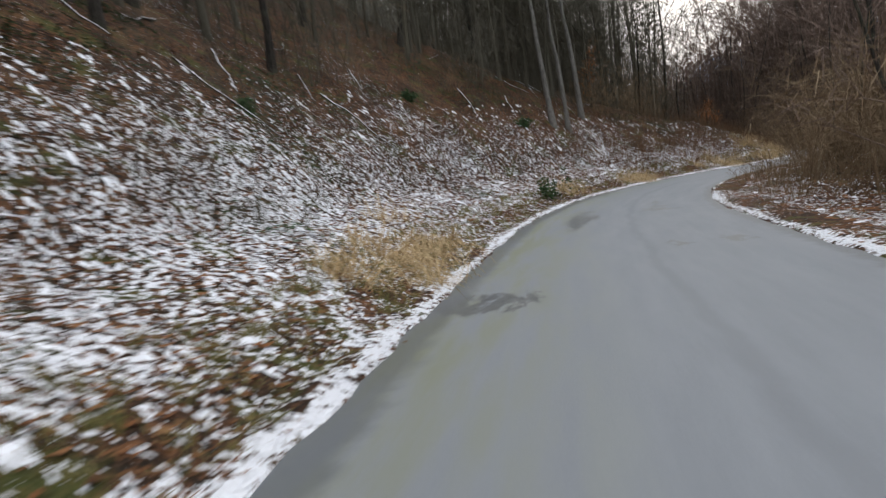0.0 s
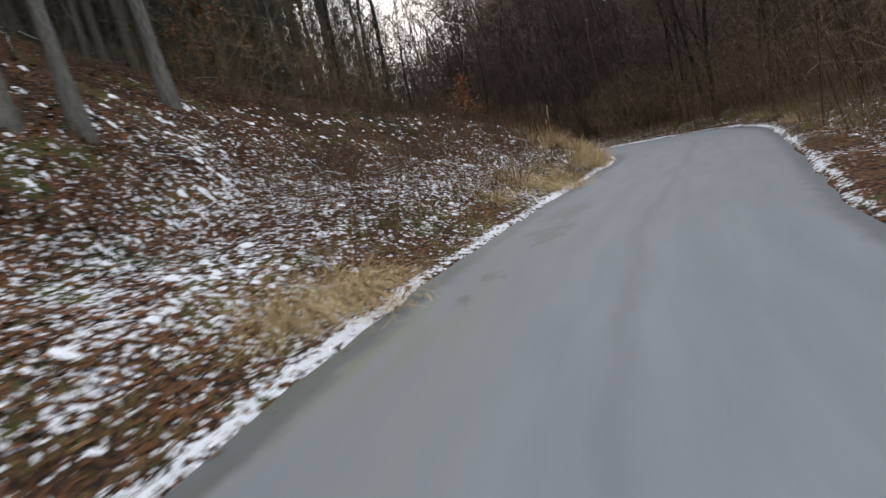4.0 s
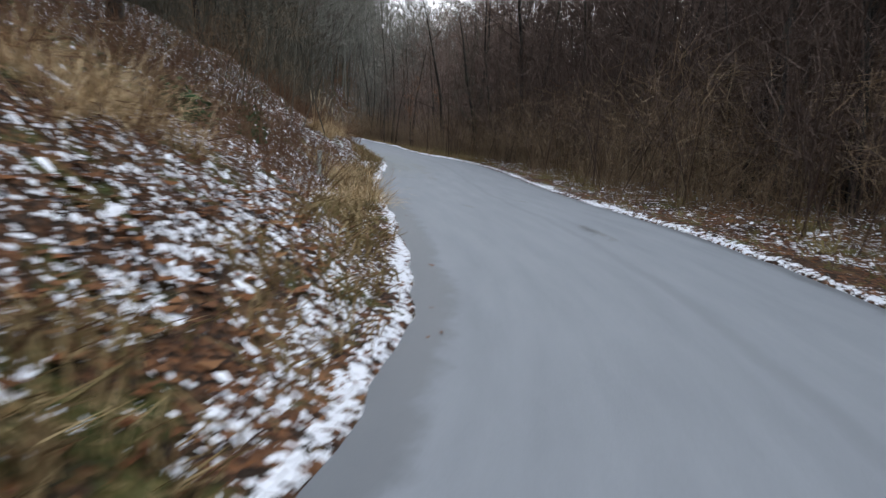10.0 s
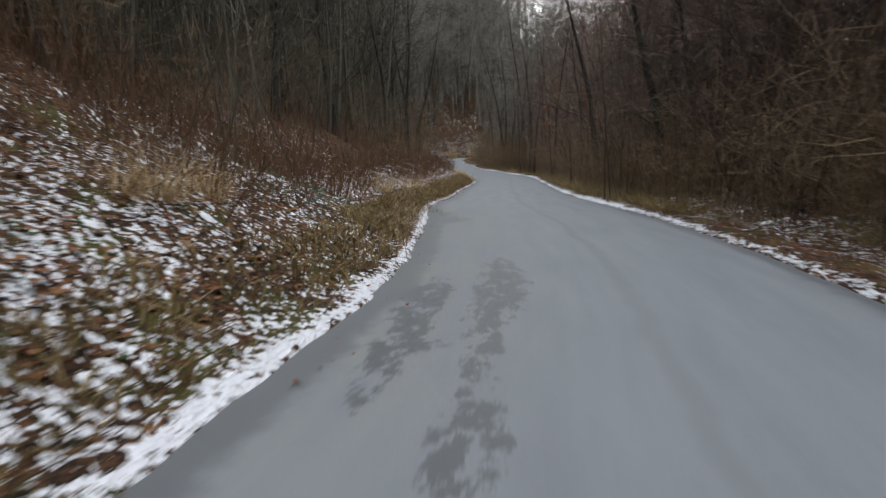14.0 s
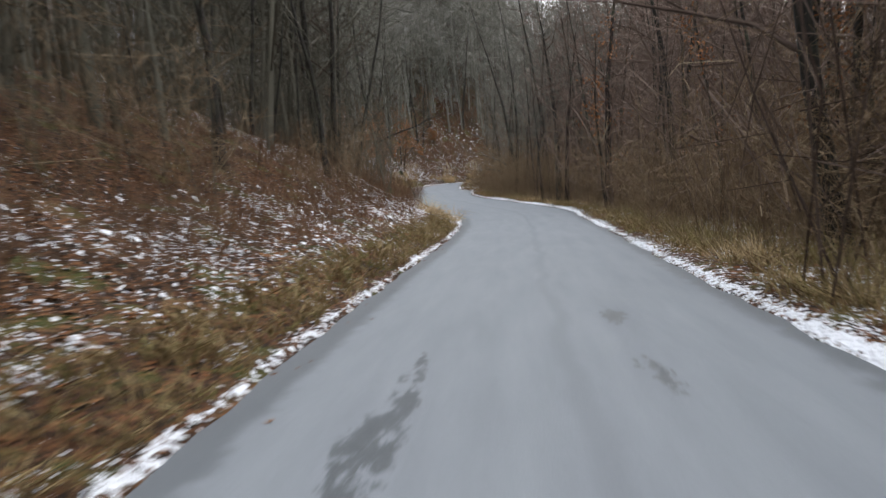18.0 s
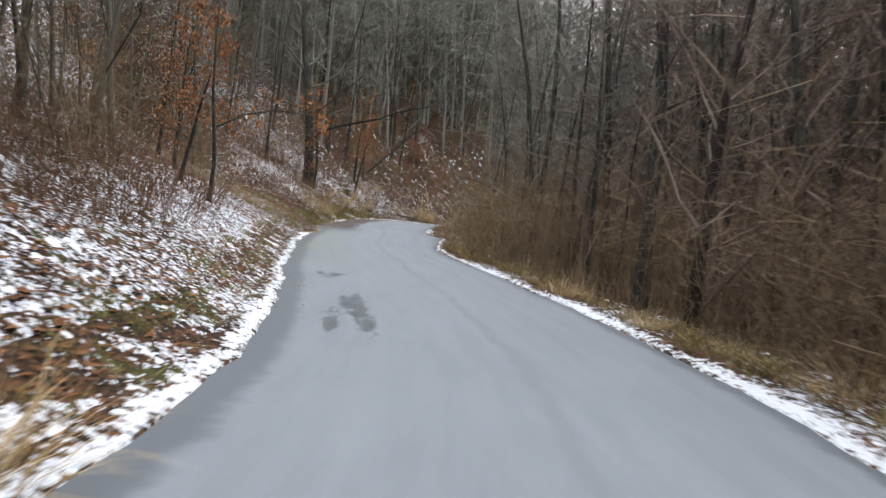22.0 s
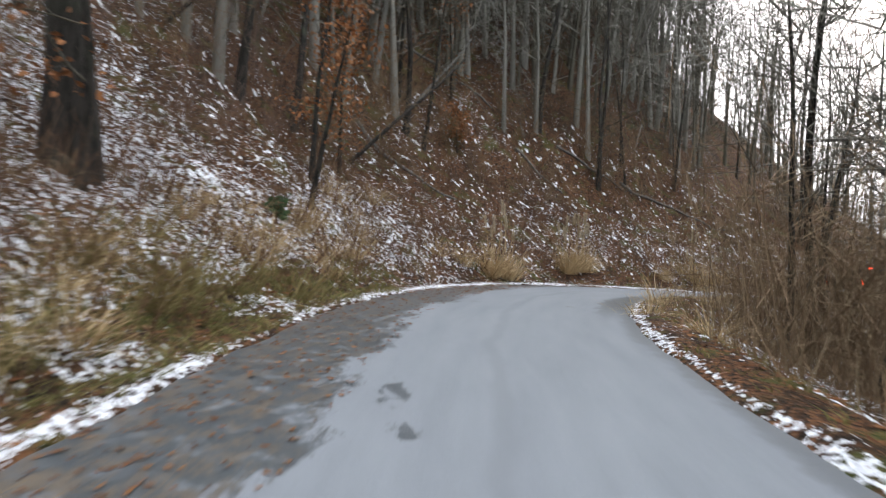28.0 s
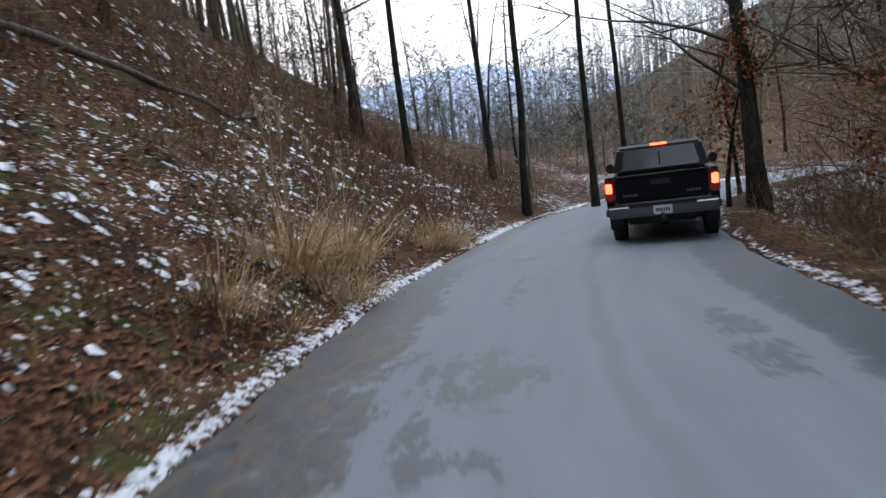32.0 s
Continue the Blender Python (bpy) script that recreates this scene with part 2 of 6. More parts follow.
ASPHALT = asphalt_material()
GROUND = ground_material()
BARK = island("grey_brown_bark", [(0.041, 0.037, 0.031), (0.081, 0.072, 0.060), (0.056, 0.049, 0.041)], grain=9.0, furrow=.9)
PALE_BARK = island("pale_bark", [(0.24, 0.23, 0.21), (0.32, 0.31, 0.29)], grain=7.0, furrow=.4)
TWIG = island("bare_twigs", [(0.069, 0.064, 0.046), (0.134, 0.126, 0.097), (0.094, 0.086, 0.059)])
RED_TWIG = island("reddish_twigs", [(0.128, 0.089, 0.070), (0.235, 0.178, 0.143), (0.172, 0.114, 0.087)])
BRUSH = island("brown_brush", [(0.145, 0.096, 0.058), (0.260, 0.188, 0.111), (0.191, 0.127, 0.075), (0.306, 0.245, 0.153)])
# paler than TWIG: haze over the farther trees is put into the colour
FAR_TWIG = island("haze_grey_twigs", [(0.120, 0.114, 0.094), (0.205, 0.195, 0.166), (0.150, 0.142, 0.110)])
STRAW = island("dry_straw", [(0.493, 0.357, 0.187), (0.595, 0.468, 0.281), (0.391, 0.264, 0.128)], wear=.2)
LEAF = island("russet_leaves", [(0.30, 0.10, 0.03), (0.42, 0.17, 0.06), (0.24, 0.09, 0.03)])
# RED_TWIG at half tone: the dimness inside close woods put into the colour
SHADE_VINE = island("shade_darkened_vines", [(0.060, 0.040, 0.031), (0.115, 0.083, 0.065), (0.081, 0.053, 0.040)])
# mist over the far woods, painted in as a still lighter twig colour
HAZE_TWIG = island("far_mist_twigs", [(0.185, 0.180, 0.152), (0.30, 0.29, 0.255), (0.23, 0.222, 0.18)])
STALK = island("russet_stalks", [(0.085, 0.046, 0.026), (0.175, 0.100, 0.056), (0.120, 0.064, 0.036), (0.23, 0.155, 0.09)])
SNOW = plain("settled_snow", (0.80, 0.83, 0.88), 0.7, vary=0.06)

# ---- the plan: road line, widths, slopes ----
ROAD = [(0.26, -6.10, -1.66), (1.33, 0.82, -1.71), (2.46, 7.65, -1.73), (3.74, 14.45, -1.72),
        (5.36, 21.26, -1.66), (8.09, 27.76, -1.56), (12.23, 33.49, -1.49), (17.01, 38.59, -1.49),
        (21.84, 43.64, -1.53), (26.61, 48.94, -1.58), (30.31, 55.28, -1.64), (31.64, 62.55, -1.72),
        (31.12, 69.73, -1.66), (29.93, 76.66, -1.65), (29.10, 83.63, -1.61), (28.39, 90.63, -1.57),
        (26.99, 97.50, -1.52), (25.27, 104.28, -1.53), (24.07, 111.19, -1.63), (22.84, 118.07, -1.71)]
ROAD += [(21.74, 124.98, -1.77), (20.66, 131.91, -1.83), (19.40, 138.82, -1.84), (17.80, 145.77, -1.78),
         (15.06, 152.36, -1.65), (13.37, 155.46, -1.51), (11.76, 158.54, -1.35), (10.13, 161.51, -1.20),
         (8.71, 164.61, -1.02), (7.68, 167.97, -0.84), (6.46, 171.24, -0.67), (5.15, 174.48, -0.54),
         (4.23, 177.83, -0.33), (3.04, 184.75, -0.03), (3.41, 191.85, 0.11), (5.99, 198.51, 0.10),
         (10.21, 204.19, 0.02), (15.29, 209.07, -0.11)]
HALF = [2.91, 2.89, 2.85, 2.77, 2.62, 2.50, 2.51, 2.61, 2.66, 2.67, 2.70, 2.78, 2.99, 2.98, 2.81, 2.77,
        2.82, 2.80, 2.57, 2.60, 2.58, 2.59, 2.62, 2.90, 3.11, 3.09, 2.92, 2.75, 2.60, 2.70, 3.08, 2.71,
        2.60, 2.54, 2.51, 2.74, 2.61, 2.52]
# heading and rise of the road past the last bend
x, y, z = ROAD[-1]
for turn, rise in ((-54, -.14), (-66, -.2), (-75, -.25), (-78, -.3), *[(-78, -.3)] * 10):
    x, y, z = x - 7 * math.sin(radians(turn)), y + 7 * math.cos(radians(turn)), z + rise
    ROAD.append((x, y, z))
    HALF.append(2.65)
for k in range(14):
    a, b = ROAD[0], ROAD[1]
    ROAD.insert(0, (2 * a[0] - b[0], 2 * a[1] - b[1], 2 * a[2] - b[2]))
    HALF.insert(0, 2.9)


def spline(rows, step):
    p = np.array(rows, float)
    p = np.concatenate([[2 * p[0] - p[1]], p, [2 * p[-1] - p[-2]]])
    out = []
    for i in range(1, len(p) - 2):
        for u in np.arange(0, 1, step):
            a, b, c, d = p[i - 1:i + 3]
            out.append(0.5 * (2 * b + (c - a) * u + (2 * a - 5 * b + 4 * c - d) * u * u + (3 * b - a - 3 * c + d) * u ** 3))
    return np.array(out)


LINE = spline([(*r, h) for r, h in zip(ROAD, HALF)], 1 / 14)
RUN = np.r_[0, np.cumsum(np.hypot(*np.diff(LINE[:, :2], axis=0).T))]
RUN -= RUN[14 * 14] + 6
TAN = np.gradient(LINE[:, :2], axis=0)
TAN /= np.hypot(*TAN.T)[:, None]
NOR = np.stack([-TAN[:, 1], TAN[:, 0]], 1)      # to the left of the way


def locate(x, y):
    """Index of the nearest place on the road line, and metres to its left, for arrays of places."""
    x, y = np.asarray(x, float).ravel(), np.asarray(y, float).ravel()
    idx = np.zeros(len(x), int)
    for k in range(0, len(x), 20000):
        d = (x[k:k + 20000, None] - LINE[None, ::4, 0]) ** 2 + (y[k:k + 20000, None] - LINE[None, ::4, 1]) ** 2
        i = d.argmin(1) * 4
        best, bd = i, np.full(len(i), 1e12)
        for o in range(-3, 4):
            j = np.clip(i + o, 0, len(LINE) - 1)
            dd = (x[k:k + 20000] - LINE[j, 0]) ** 2 + (y[k:k + 20000] - LINE[j, 1]) ** 2
            best, bd = np.where(dd < bd, j, best), np.minimum(dd, bd)
        idx[k:k + 20000] = best
    dx, dy = x - LINE[idx, 0], y - LINE[idx, 1]
    side = np.sign(dx * NOR[idx, 0] + dy * NOR[idx, 1])
    return idx, side * np.hypot(dx, dy)


# along the road: metres, slope of the near bank, its height, slope of the hill behind, its height
LEFT = [(-90, .60, 2.3, .90, 40), (20, .56, 2.1, .98, 40), (36, .56, 2.1, .98, 34), (45, .64, 3.4, .55, 22), (56, .76, 4.2, .16, 6), (66, .70, 4.2, .14, 6), (78, .74, 4.8, .45, 28),
        (86, .78, 3.8, .50, 40), (98, .74, 3.4, .55, 44), (108, .52, 2.6, .55, 46), (124, .48, 2.4, .55, 46), (150, .60, 2.8, .50, 46), (160, .66, 2.4, .22, 34), (176, .62, 2.1, .18, 34), (184, .60, 2.2, .30, 40), (190, .90, 4.5, .60, 56),
        (193, .70, 6, .80, 72), (203, 1.0, 7.5, .92, 72), (216, 1.02, 7, .85, 58), (225, .88, 6.5, .8, 50), (236, .55, 3.5, .2, 9), (252, .2, 1, .05, 3), (300, .1, 1, .05, 3)]
RIGHT = [(-90, .05, .3, .35, 20), (14, -.10, .5, .45, 28), (34, .10, 1.0, .85, 44), (76, .12, 1.4, .90, 40), (100, .08, .8, .85, 36),
         (120, -.02, .2, .50, 18), (142, -.08, .6, .20, 5), (168, -.14, 1.2, .10, 2), (186, -.30, 3.5, -.12, 8), (210, -.50, 6.0, -.12, 14), (300, -.45, 6.0, -.10, 16)]


def profile(table, s):
    t = np.array(table)
    return [np.interp(s, t[:, 0], t[:, k]) for k in range(1, 5)]


def wave(x, y, size, seed):
    """Smooth rolling relief, about -1 to 1."""
    r = np.random.RandomState(seed)
    out = 0
    for k in range(5):
        a, ph, f = r.uniform(0, 6.28), r.uniform(0, 6.28), r.uniform(.6, 1.7) / size
        out = out + np.sin((x * np.cos(a) + y * np.sin(a)) * 6.28 * f + ph)
    return out / 3


def raw_height(x, y):
    """Ground height from the slopes beside the nearest stretch of road."""
    idx, lat = locate(x, y)
    s, zr, half = RUN[idx], LINE[idx, 2], LINE[idx, 3]
    out = np.abs(lat) - half
    res = np.zeros(len(out))
    for table, mask, flat in ((LEFT, lat > 0, .45), (RIGHT, lat <= 0, .9)):
        k1, h1, k2, h2 = profile(table, s[mask])
        if flat < .5:
            flat = np.interp(s[mask], [76, 80, 91, 95], [.45, 1.5, 1.5, .45])
        o = np.maximum(out[mask] - flat, 0)
        w1 = np.abs(h1) / np.maximum(np.abs(k1), .01)
        u = np.clip(o / np.maximum(w1, .1), 0, 1.6)
        near = np.sign(k1) * np.abs(h1) * (u - u * u / 3.2)
        far = np.sign(k2) * h2 * (1 - np.exp(-np.maximum(o - w1 * .8, 0) * np.abs(k2) / np.maximum(h2, .1)))
        res[mask] = near + far
    return zr + res * np.exp(-np.maximum(out - 150, 0) / 200), out


# the slopes are softened where those of two stretches of road meet
FX, FY = np.arange(-190, 260.1, 1.5), np.arange(-130, 400.1, 1.5)
fx, fy = np.meshgrid(FX, FY)
FIELD, far_out = raw_height(fx.ravel(), fy.ravel())
FIELD, far_out = FIELD.reshape(fx.shape), far_out.reshape(fx.shape)
FIELD += 42 * np.exp(-((fx - 190) ** 2 + (fy - 268) ** 2) / 75 ** 2) * np.clip(far_out / 60, 0, 1)      # the hill across the valley
FIELD += 46 * np.exp(-((fx + 24) ** 2 + (fy - 256) ** 2) / 32 ** 2) * np.clip(far_out / 30, 0, 1)      # the hill beyond the last bend
soft = FIELD.copy()
for _ in range(24):
    p = np.pad(soft, 1, mode="edge")
    soft = (p[:-2, 1:-1] + p[2:, 1:-1] + p[1:-1, :-2] + p[1:-1, 2:] + 2 * soft) / 6
blend = np.clip((far_out - 7) / 9, 0, 1)
FIELD = FIELD * (1 - blend) + soft * blend


# the gravel track that leaves the road: middle line
TRACK = np.array([(7.0, 168.2, -.85), (4.6, 168.0, -.62), (2.5, 167.6, -.1), (0, 168.0, .6), (-3, 169.5, 1.3), (-7, 172.0, 2.2), (-13, 176.0, 3.3)])


def height(x, y):
    x, y = np.asarray(x, float).ravel(), np.asarray(y, float).ravel()
    near_z, out = raw_height(x, y)
    u, v = np.clip((x - FX[0]) / 1.5, 0, len(FX) - 1.01), np.clip((y - FY[0]) / 1.5, 0, len(FY) - 1.01)
    i, j = u.astype(int), v.astype(int)
    a, b = u - i, v - j
    fz = (FIELD[j, i] * (1 - a) + FIELD[j, i + 1] * a) * (1 - b) + (FIELD[j + 1, i] * (1 - a) + FIELD[j + 1, i + 1] * a) * b
    inside = (x > FX[0]) & (x < FX[-1]) & (y > FY[0]) & (y < FY[-1])
    far_z = np.where(inside, fz, fz * np.exp(-np.hypot(x - np.clip(x, FX[0], FX[-1]), y - np.clip(y, FY[0], FY[-1])) / 150))
    w = np.clip((out - 3) / 4, 0, 1)
    z = near_z * (1 - w) + far_z * w
    o = np.maximum(out, 0)
    grow = np.clip((o - .4) / 3, 0, 1)
    z = z + grow * (.16 * wave(x, y, 3.5, 1) + .07 * wave(x, y, 1.3, 2)) + np.clip((o - 4) / 25, 0, 1) * 1.3 * wave(x, y, 34, 3)
    ty = np.interp(-x, -TRACK[:, 0], TRACK[:, 1])
    tz = np.interp(-x, -TRACK[:, 0], TRACK[:, 2])
    w = np.exp(-(np.maximum(np.abs(y - ty) - 1.4, 0) / 2.6) ** 2) * np.clip((out - .2) / 1.2, 0, 1) * np.clip((20 + x) / 5, 0, 1) * (x < 8)
    z = z * (1 - w) + tz * w
    return np.where(out < .05, z - .16, z - .05 * np.clip(1 - o / .3, 0, 1))


def at(x, y):
    return float(height([x], [y])[0])


def grid_lines(lo, hi, step):
    inner = np.arange(lo, hi + step / 2, step)
    grow = step * 1.22 ** np.arange(1, 42)
    grow = np.cumsum(grow)
    grow = grow[grow < 2600]
    return np.r_[lo - grow[::-1], inner, hi + grow]


# ---- mesh helpers ----
def make_mesh(name, verts, faces, mats=(), smooth=False):
    """One mesh from an (n, 3) array and an (m, k) array of faces."""
    me = bpy.data.meshes.new(name)
    verts, faces = np.asarray(verts, np.float32), np.asarray(faces, np.int32)
    me.vertices.add(len(verts))
    me.vertices.foreach_set("co", verts.ravel())
    k = faces.shape[1]
    me.loops.add(faces.size)
    me.loops.foreach_set("vertex_index", faces.ravel())
    me.polygons.add(len(faces))
    me.polygons.foreach_set("loop_start", np.arange(len(faces), dtype=np.int32) * k)
    me.polygons.foreach_set("use_smooth", np.full(len(faces), smooth))
    for m in mats:
        me.materials.append(m)
    me.update(calc_edges=True)
    return me


def part(name, data, material, parent, label="", at=None):
    """Links a bmesh or a mesh as one mesh object under a thing or a part."""
    if isinstance(data, bmesh.types.BMesh):
        me = bpy.data.meshes.new(name)
        data.to_mesh(me)
        data.free()
    else:
        me = data
    if material and not me.materials:
        me.materials.append(material)
    ob = new(name, me)
    ob.parent = parent
    if at is not None:
        ob.matrix_basis = at
    return tagged(ob, label)


def group_of(name, x, y, z, turn=0, label="", category="", group="", scale=1.0):
    ob = new(name)
    ob.matrix_basis = pose(x, y, z, 0, 0, turn) @ Matrix.Scale(scale, 4)
    ob.empty_display_size = .2
    return tagged(ob, label, category, group)


class Tubes:
    """Collects tapered tubes as quads."""

    def __init__(self):
        self.v, self.f, self.n = [], [], 0

    def add(self, pts, radii, sides):
        pts = np.asarray(pts, float)
        d = np.gradient(pts, axis=0)
        d /= np.linalg.norm(d, axis=1)[:, None] + 1e-9
        ref = np.array([.31, .95, .05]) if abs(d[0, 2]) > .6 else np.array([0, 0, 1.])
        u = np.cross(d, ref)
        u /= np.linalg.norm(u, axis=1)[:, None] + 1e-9
        w = np.cross(d, u)
        a = np.arange(sides) * 2 * math.pi / sides
        ring = pts[:, None] + np.asarray(radii)[:, None, None] * (np.cos(a)[None, :, None] * u[:, None] + np.sin(a)[None, :, None] * w[:, None])
        m = len(pts)
        self.v.append(ring.reshape(-1, 3))
        i = self.n + (np.arange(m - 1) * sides)[:, None] + np.arange(sides)[None]
        j = self.n + (np.arange(m - 1) * sides)[:, None] + (np.arange(sides)[None] + 1) % sides
        self.f.append(np.stack([i, j, j + sides, i + sides], -1).reshape(-1, 4))
        self.n += m * sides

    def sliver(self, pts, widths, side):
        """A hair-thin twig, as a narrow strip."""
        pts, w = np.asarray(pts, float), np.asarray(widths)[:, None] * np.asarray(side)[None]
        m = len(pts)
        self.v.append(np.stack([pts - w, pts + w], 1).reshape(-1, 3))
        i = self.n + np.arange(m - 1) * 2
        self.f.append(np.stack([i, i + 1, i + 3, i + 2], -1))
        self.n += 2 * m

    def arrays(self):
        return np.concatenate(self.v), np.concatenate(self.f)

    def mesh(self, name, mat):
        return make_mesh(name, *self.arrays(), (mat,), True)


def bent(r, start, way, length, segs, wander, lift=0.0):
    """A wandering line from start."""
    p, d = np.array(start, float), np.array(way, float)
    pts = [p.copy()]
    for _ in range(segs):
        d = d + r.normal(0, wander, 3) + np.array([0, 0, lift])
        d /= np.linalg.norm(d)
        p = p + d * length / segs
        pts.append(p.copy())
    return np.array(pts)


def across(r, d):
    s = np.cross(d, r.normal(0, 1, 3))
    return s / (np.linalg.norm(s) + 1e-9)


def grow_tree(seed, tall, girth, first, limbs, subs, twigs, lean=.02, rings=9, sides=7, fine=True, stout=1.0):
    """Trunk and crown of a bare broadleaf tree, as two sets of tubes."""
    r = np.random.RandomState(seed)
    trunk, crown = Tubes(), Tubes()
    n = rings
    tp = bent(r, (0, 0, -.3), (r.normal(0, lean), r.normal(0, lean), 1), tall, n, .05, .03)
    tr = girth * (1 - np.linspace(0, 1, n + 1) ** 1.1 * .94)
    tr[0] *= 1.5
    trunk.add(tp, tr, sides)
    for i in range(limbs):
        u = first + (1 - first) * (i + r.uniform(0, .8)) / limbs
        k = u * n
        a, q = int(min(k, n - 1)), k - int(min(k, n - 1))
        base = tp[a] * (1 - q) + tp[a + 1] * q
        ang = r.uniform(0, 6.28)
        ln = tall * r.uniform(.15, .32) * (1.2 - u * .7)
        lp = bent(r, base, (math.cos(ang), math.sin(ang), r.uniform(.3, 1.2)), ln, 4, .18, .07)
        r0 = max(girth * (1 - u * .8) * r.uniform(.25, .45), .010)
        if fine:
            crown.add(lp, r0 * np.linspace(1, .25, 5), 3)
        else:
            crown.sliver(lp[::2], r0 * np.array([1, .7, .3]), across(r, lp[1] - lp[0]))
        for j in range(subs):
            m = r.randint(1, 5)
            d = lp[m] - lp[m - 1]
            d = d / np.linalg.norm(d) + r.normal(0, .6, 3)
            sp = bent(r, lp[m], d / np.linalg.norm(d), ln * r.uniform(.3, .6), 2, .2, .08)
            k3 = slice(None) if fine else slice(None, None, 2)
            crown.sliver(sp[k3], (max(r0 * .3, .008 * stout) * np.array([1, .7, .35]))[k3], across(r, d))
            for _ in range(twigs):
                m2 = r.randint(1, 3)
                d = sp[m2] - sp[m2 - 1]
                d = d / np.linalg.norm(d) + r.normal(0, .75, 3)
                d /= np.linalg.norm(d)
                crown.sliver([sp[m2], sp[m2] + d * ln * r.uniform(.15, .4)], np.array([.008, .003]) * stout * r.uniform(.8, 1.5), across(r, d))
    return trunk, crown


def grow_brush(seed, tall, stems, subs, spread=.5, twigs=2, fine=True):
    """A leafless thicket: its stems, and its twigs."""
    r = np.random.RandomState(seed)
    t, w = Tubes(), Tubes()
    for _ in range(stems):
        a, q = r.uniform(0, 6.28), r.uniform(0, spread)
        ln = tall * r.uniform(.5, 1)
        sp = bent(r, (q * math.cos(a), q * math.sin(a), -.1), (math.cos(a) * r.uniform(0, .7), math.sin(a) * r.uniform(0, .7), 1), ln, 4, .17)
        if fine:
            t.add(sp, r.uniform(.006, .016) * np.linspace(1, .3, 5), 3)
        else:
            t.sliver(sp[::2], (.014, .01, .005), across(r, sp[1] - sp[0]))
        for _ in range(subs):
            m = r.randint(1, 5)
            d = r.normal(0, .7, 3) + (0, 0, .5)
            bp = bent(r, sp[m], d / np.linalg.norm(d), ln * r.uniform(.2, .5), 2, .25)
            w.sliver(bp if fine else bp[::2], (.006, .005, .003) if fine else (.010, .005), across(r, d))
            for _ in range(twigs):
                d = r.normal(0, .7, 3) + (0, 0, .3)
                d /= np.linalg.norm(d)
                w.sliver([bp[1], bp[1] + d * ln * r.uniform(.1, .3)], (.005, .002) if fine else (.009, .004), across(r, d))
    return t, w


class Ribbons:
    """Collects narrow blades, each folded along its middle."""

    def __init__(self):
        self.v, self.f, self.n = [], [], 0

    def add(self, pts, widths, side):
        pts, side = np.asarray(pts, float), np.asarray(side, float)
        w = np.asarray(widths)[:, None]
        rows = np.stack([pts - side * w, pts + np.array([0, 0, .3]) * w, pts + side * w], 1)
        m = len(pts)
        self.v.append(rows.reshape(-1, 3))
        i = self.n + (np.arange(m - 1) * 3)[:, None] + np.arange(2)[None]
        self.f.append(np.stack([i, i + 1, i + 4, i + 3], -1).reshape(-1, 4))
        self.n += 3 * m

    arrays, mesh = Tubes.arrays, Tubes.mesh


def grow_tuft(seed, blades, tall, droop, spread=.16, width=.006, lean=(0, 0)):
    """A tuft of long dry grass that arches over."""
    r = np.random.RandomState(seed)
    t = Ribbons()
    for _ in range(blades):
        a, q = r.uniform(0, 6.28), abs(r.normal(0, spread))
        ln = tall * r.uniform(.45, 1)
        d = np.array([math.cos(a) * r.uniform(.1, .8) + lean[0], math.sin(a) * r.uniform(.1, .8) + lean[1], 1])
        p, d = np.array([q * math.cos(a), q * math.sin(a), -.06]), d / np.linalg.norm(d)
        pts = [p]
        for _ in range(3):
            d = d + np.array([0, 0, -droop * r.uniform(.2, 1.2)]) + r.normal(0, .08, 3)
            d /= np.linalg.norm(d)
            p = p + d * ln / 3
            pts.append(p)
        b = r.uniform(0, 6.28)
        t.add(pts, r.uniform(.6, 1.3) * width * np.array([1, 1, .7, .15]), (math.cos(b), math.sin(b), 0))
    return t


def grow_leaves(seed, centres, each, spread, size):
    """Small curled leaves hung round the given places."""
    r = np.random.RandomState(seed)
    t = Ribbons()
    for c in centres:
        for _ in range(each):
            p = np.asarray(c) + r.normal(0, spread, 3)
            d = r.normal(0, 1, 3) + (0, 0, -.4)
            d /= np.linalg.norm(d)
            s = np.cross(d, r.normal(0, 1, 3))
            s /= np.linalg.norm(s)
            z = size * r.uniform(.6, 1.3)
            t.add([p, p + d * z * .5 + (0, 0, .1 * z), p + d * z], np.array([.1, .34, .08]) * z, s)
    return t


def spread_copies(arrays, places, rng, lo=.8, hi=1.2):
    """Joined copies of one set of arrays at (x, y, z) places, each turned and scaled."""
    v, f = arrays
    vs, fs = [], []
    for k, (x, y, z) in enumerate(places):
        a, sc = rng.uniform(0, 6.28), rng.uniform(lo, hi)
        c, s = math.cos(a) * sc, math.sin(a) * sc
        vs.append(np.stack([v[:, 0] * c - v[:, 1] * s + x, v[:, 0] * s + v[:, 1] * c + y, v[:, 2] * sc * rng.uniform(.9, 1.15) + z], 1))
        fs.append(f + k * len(v))
    return np.concatenate(vs), np.concatenate(fs)


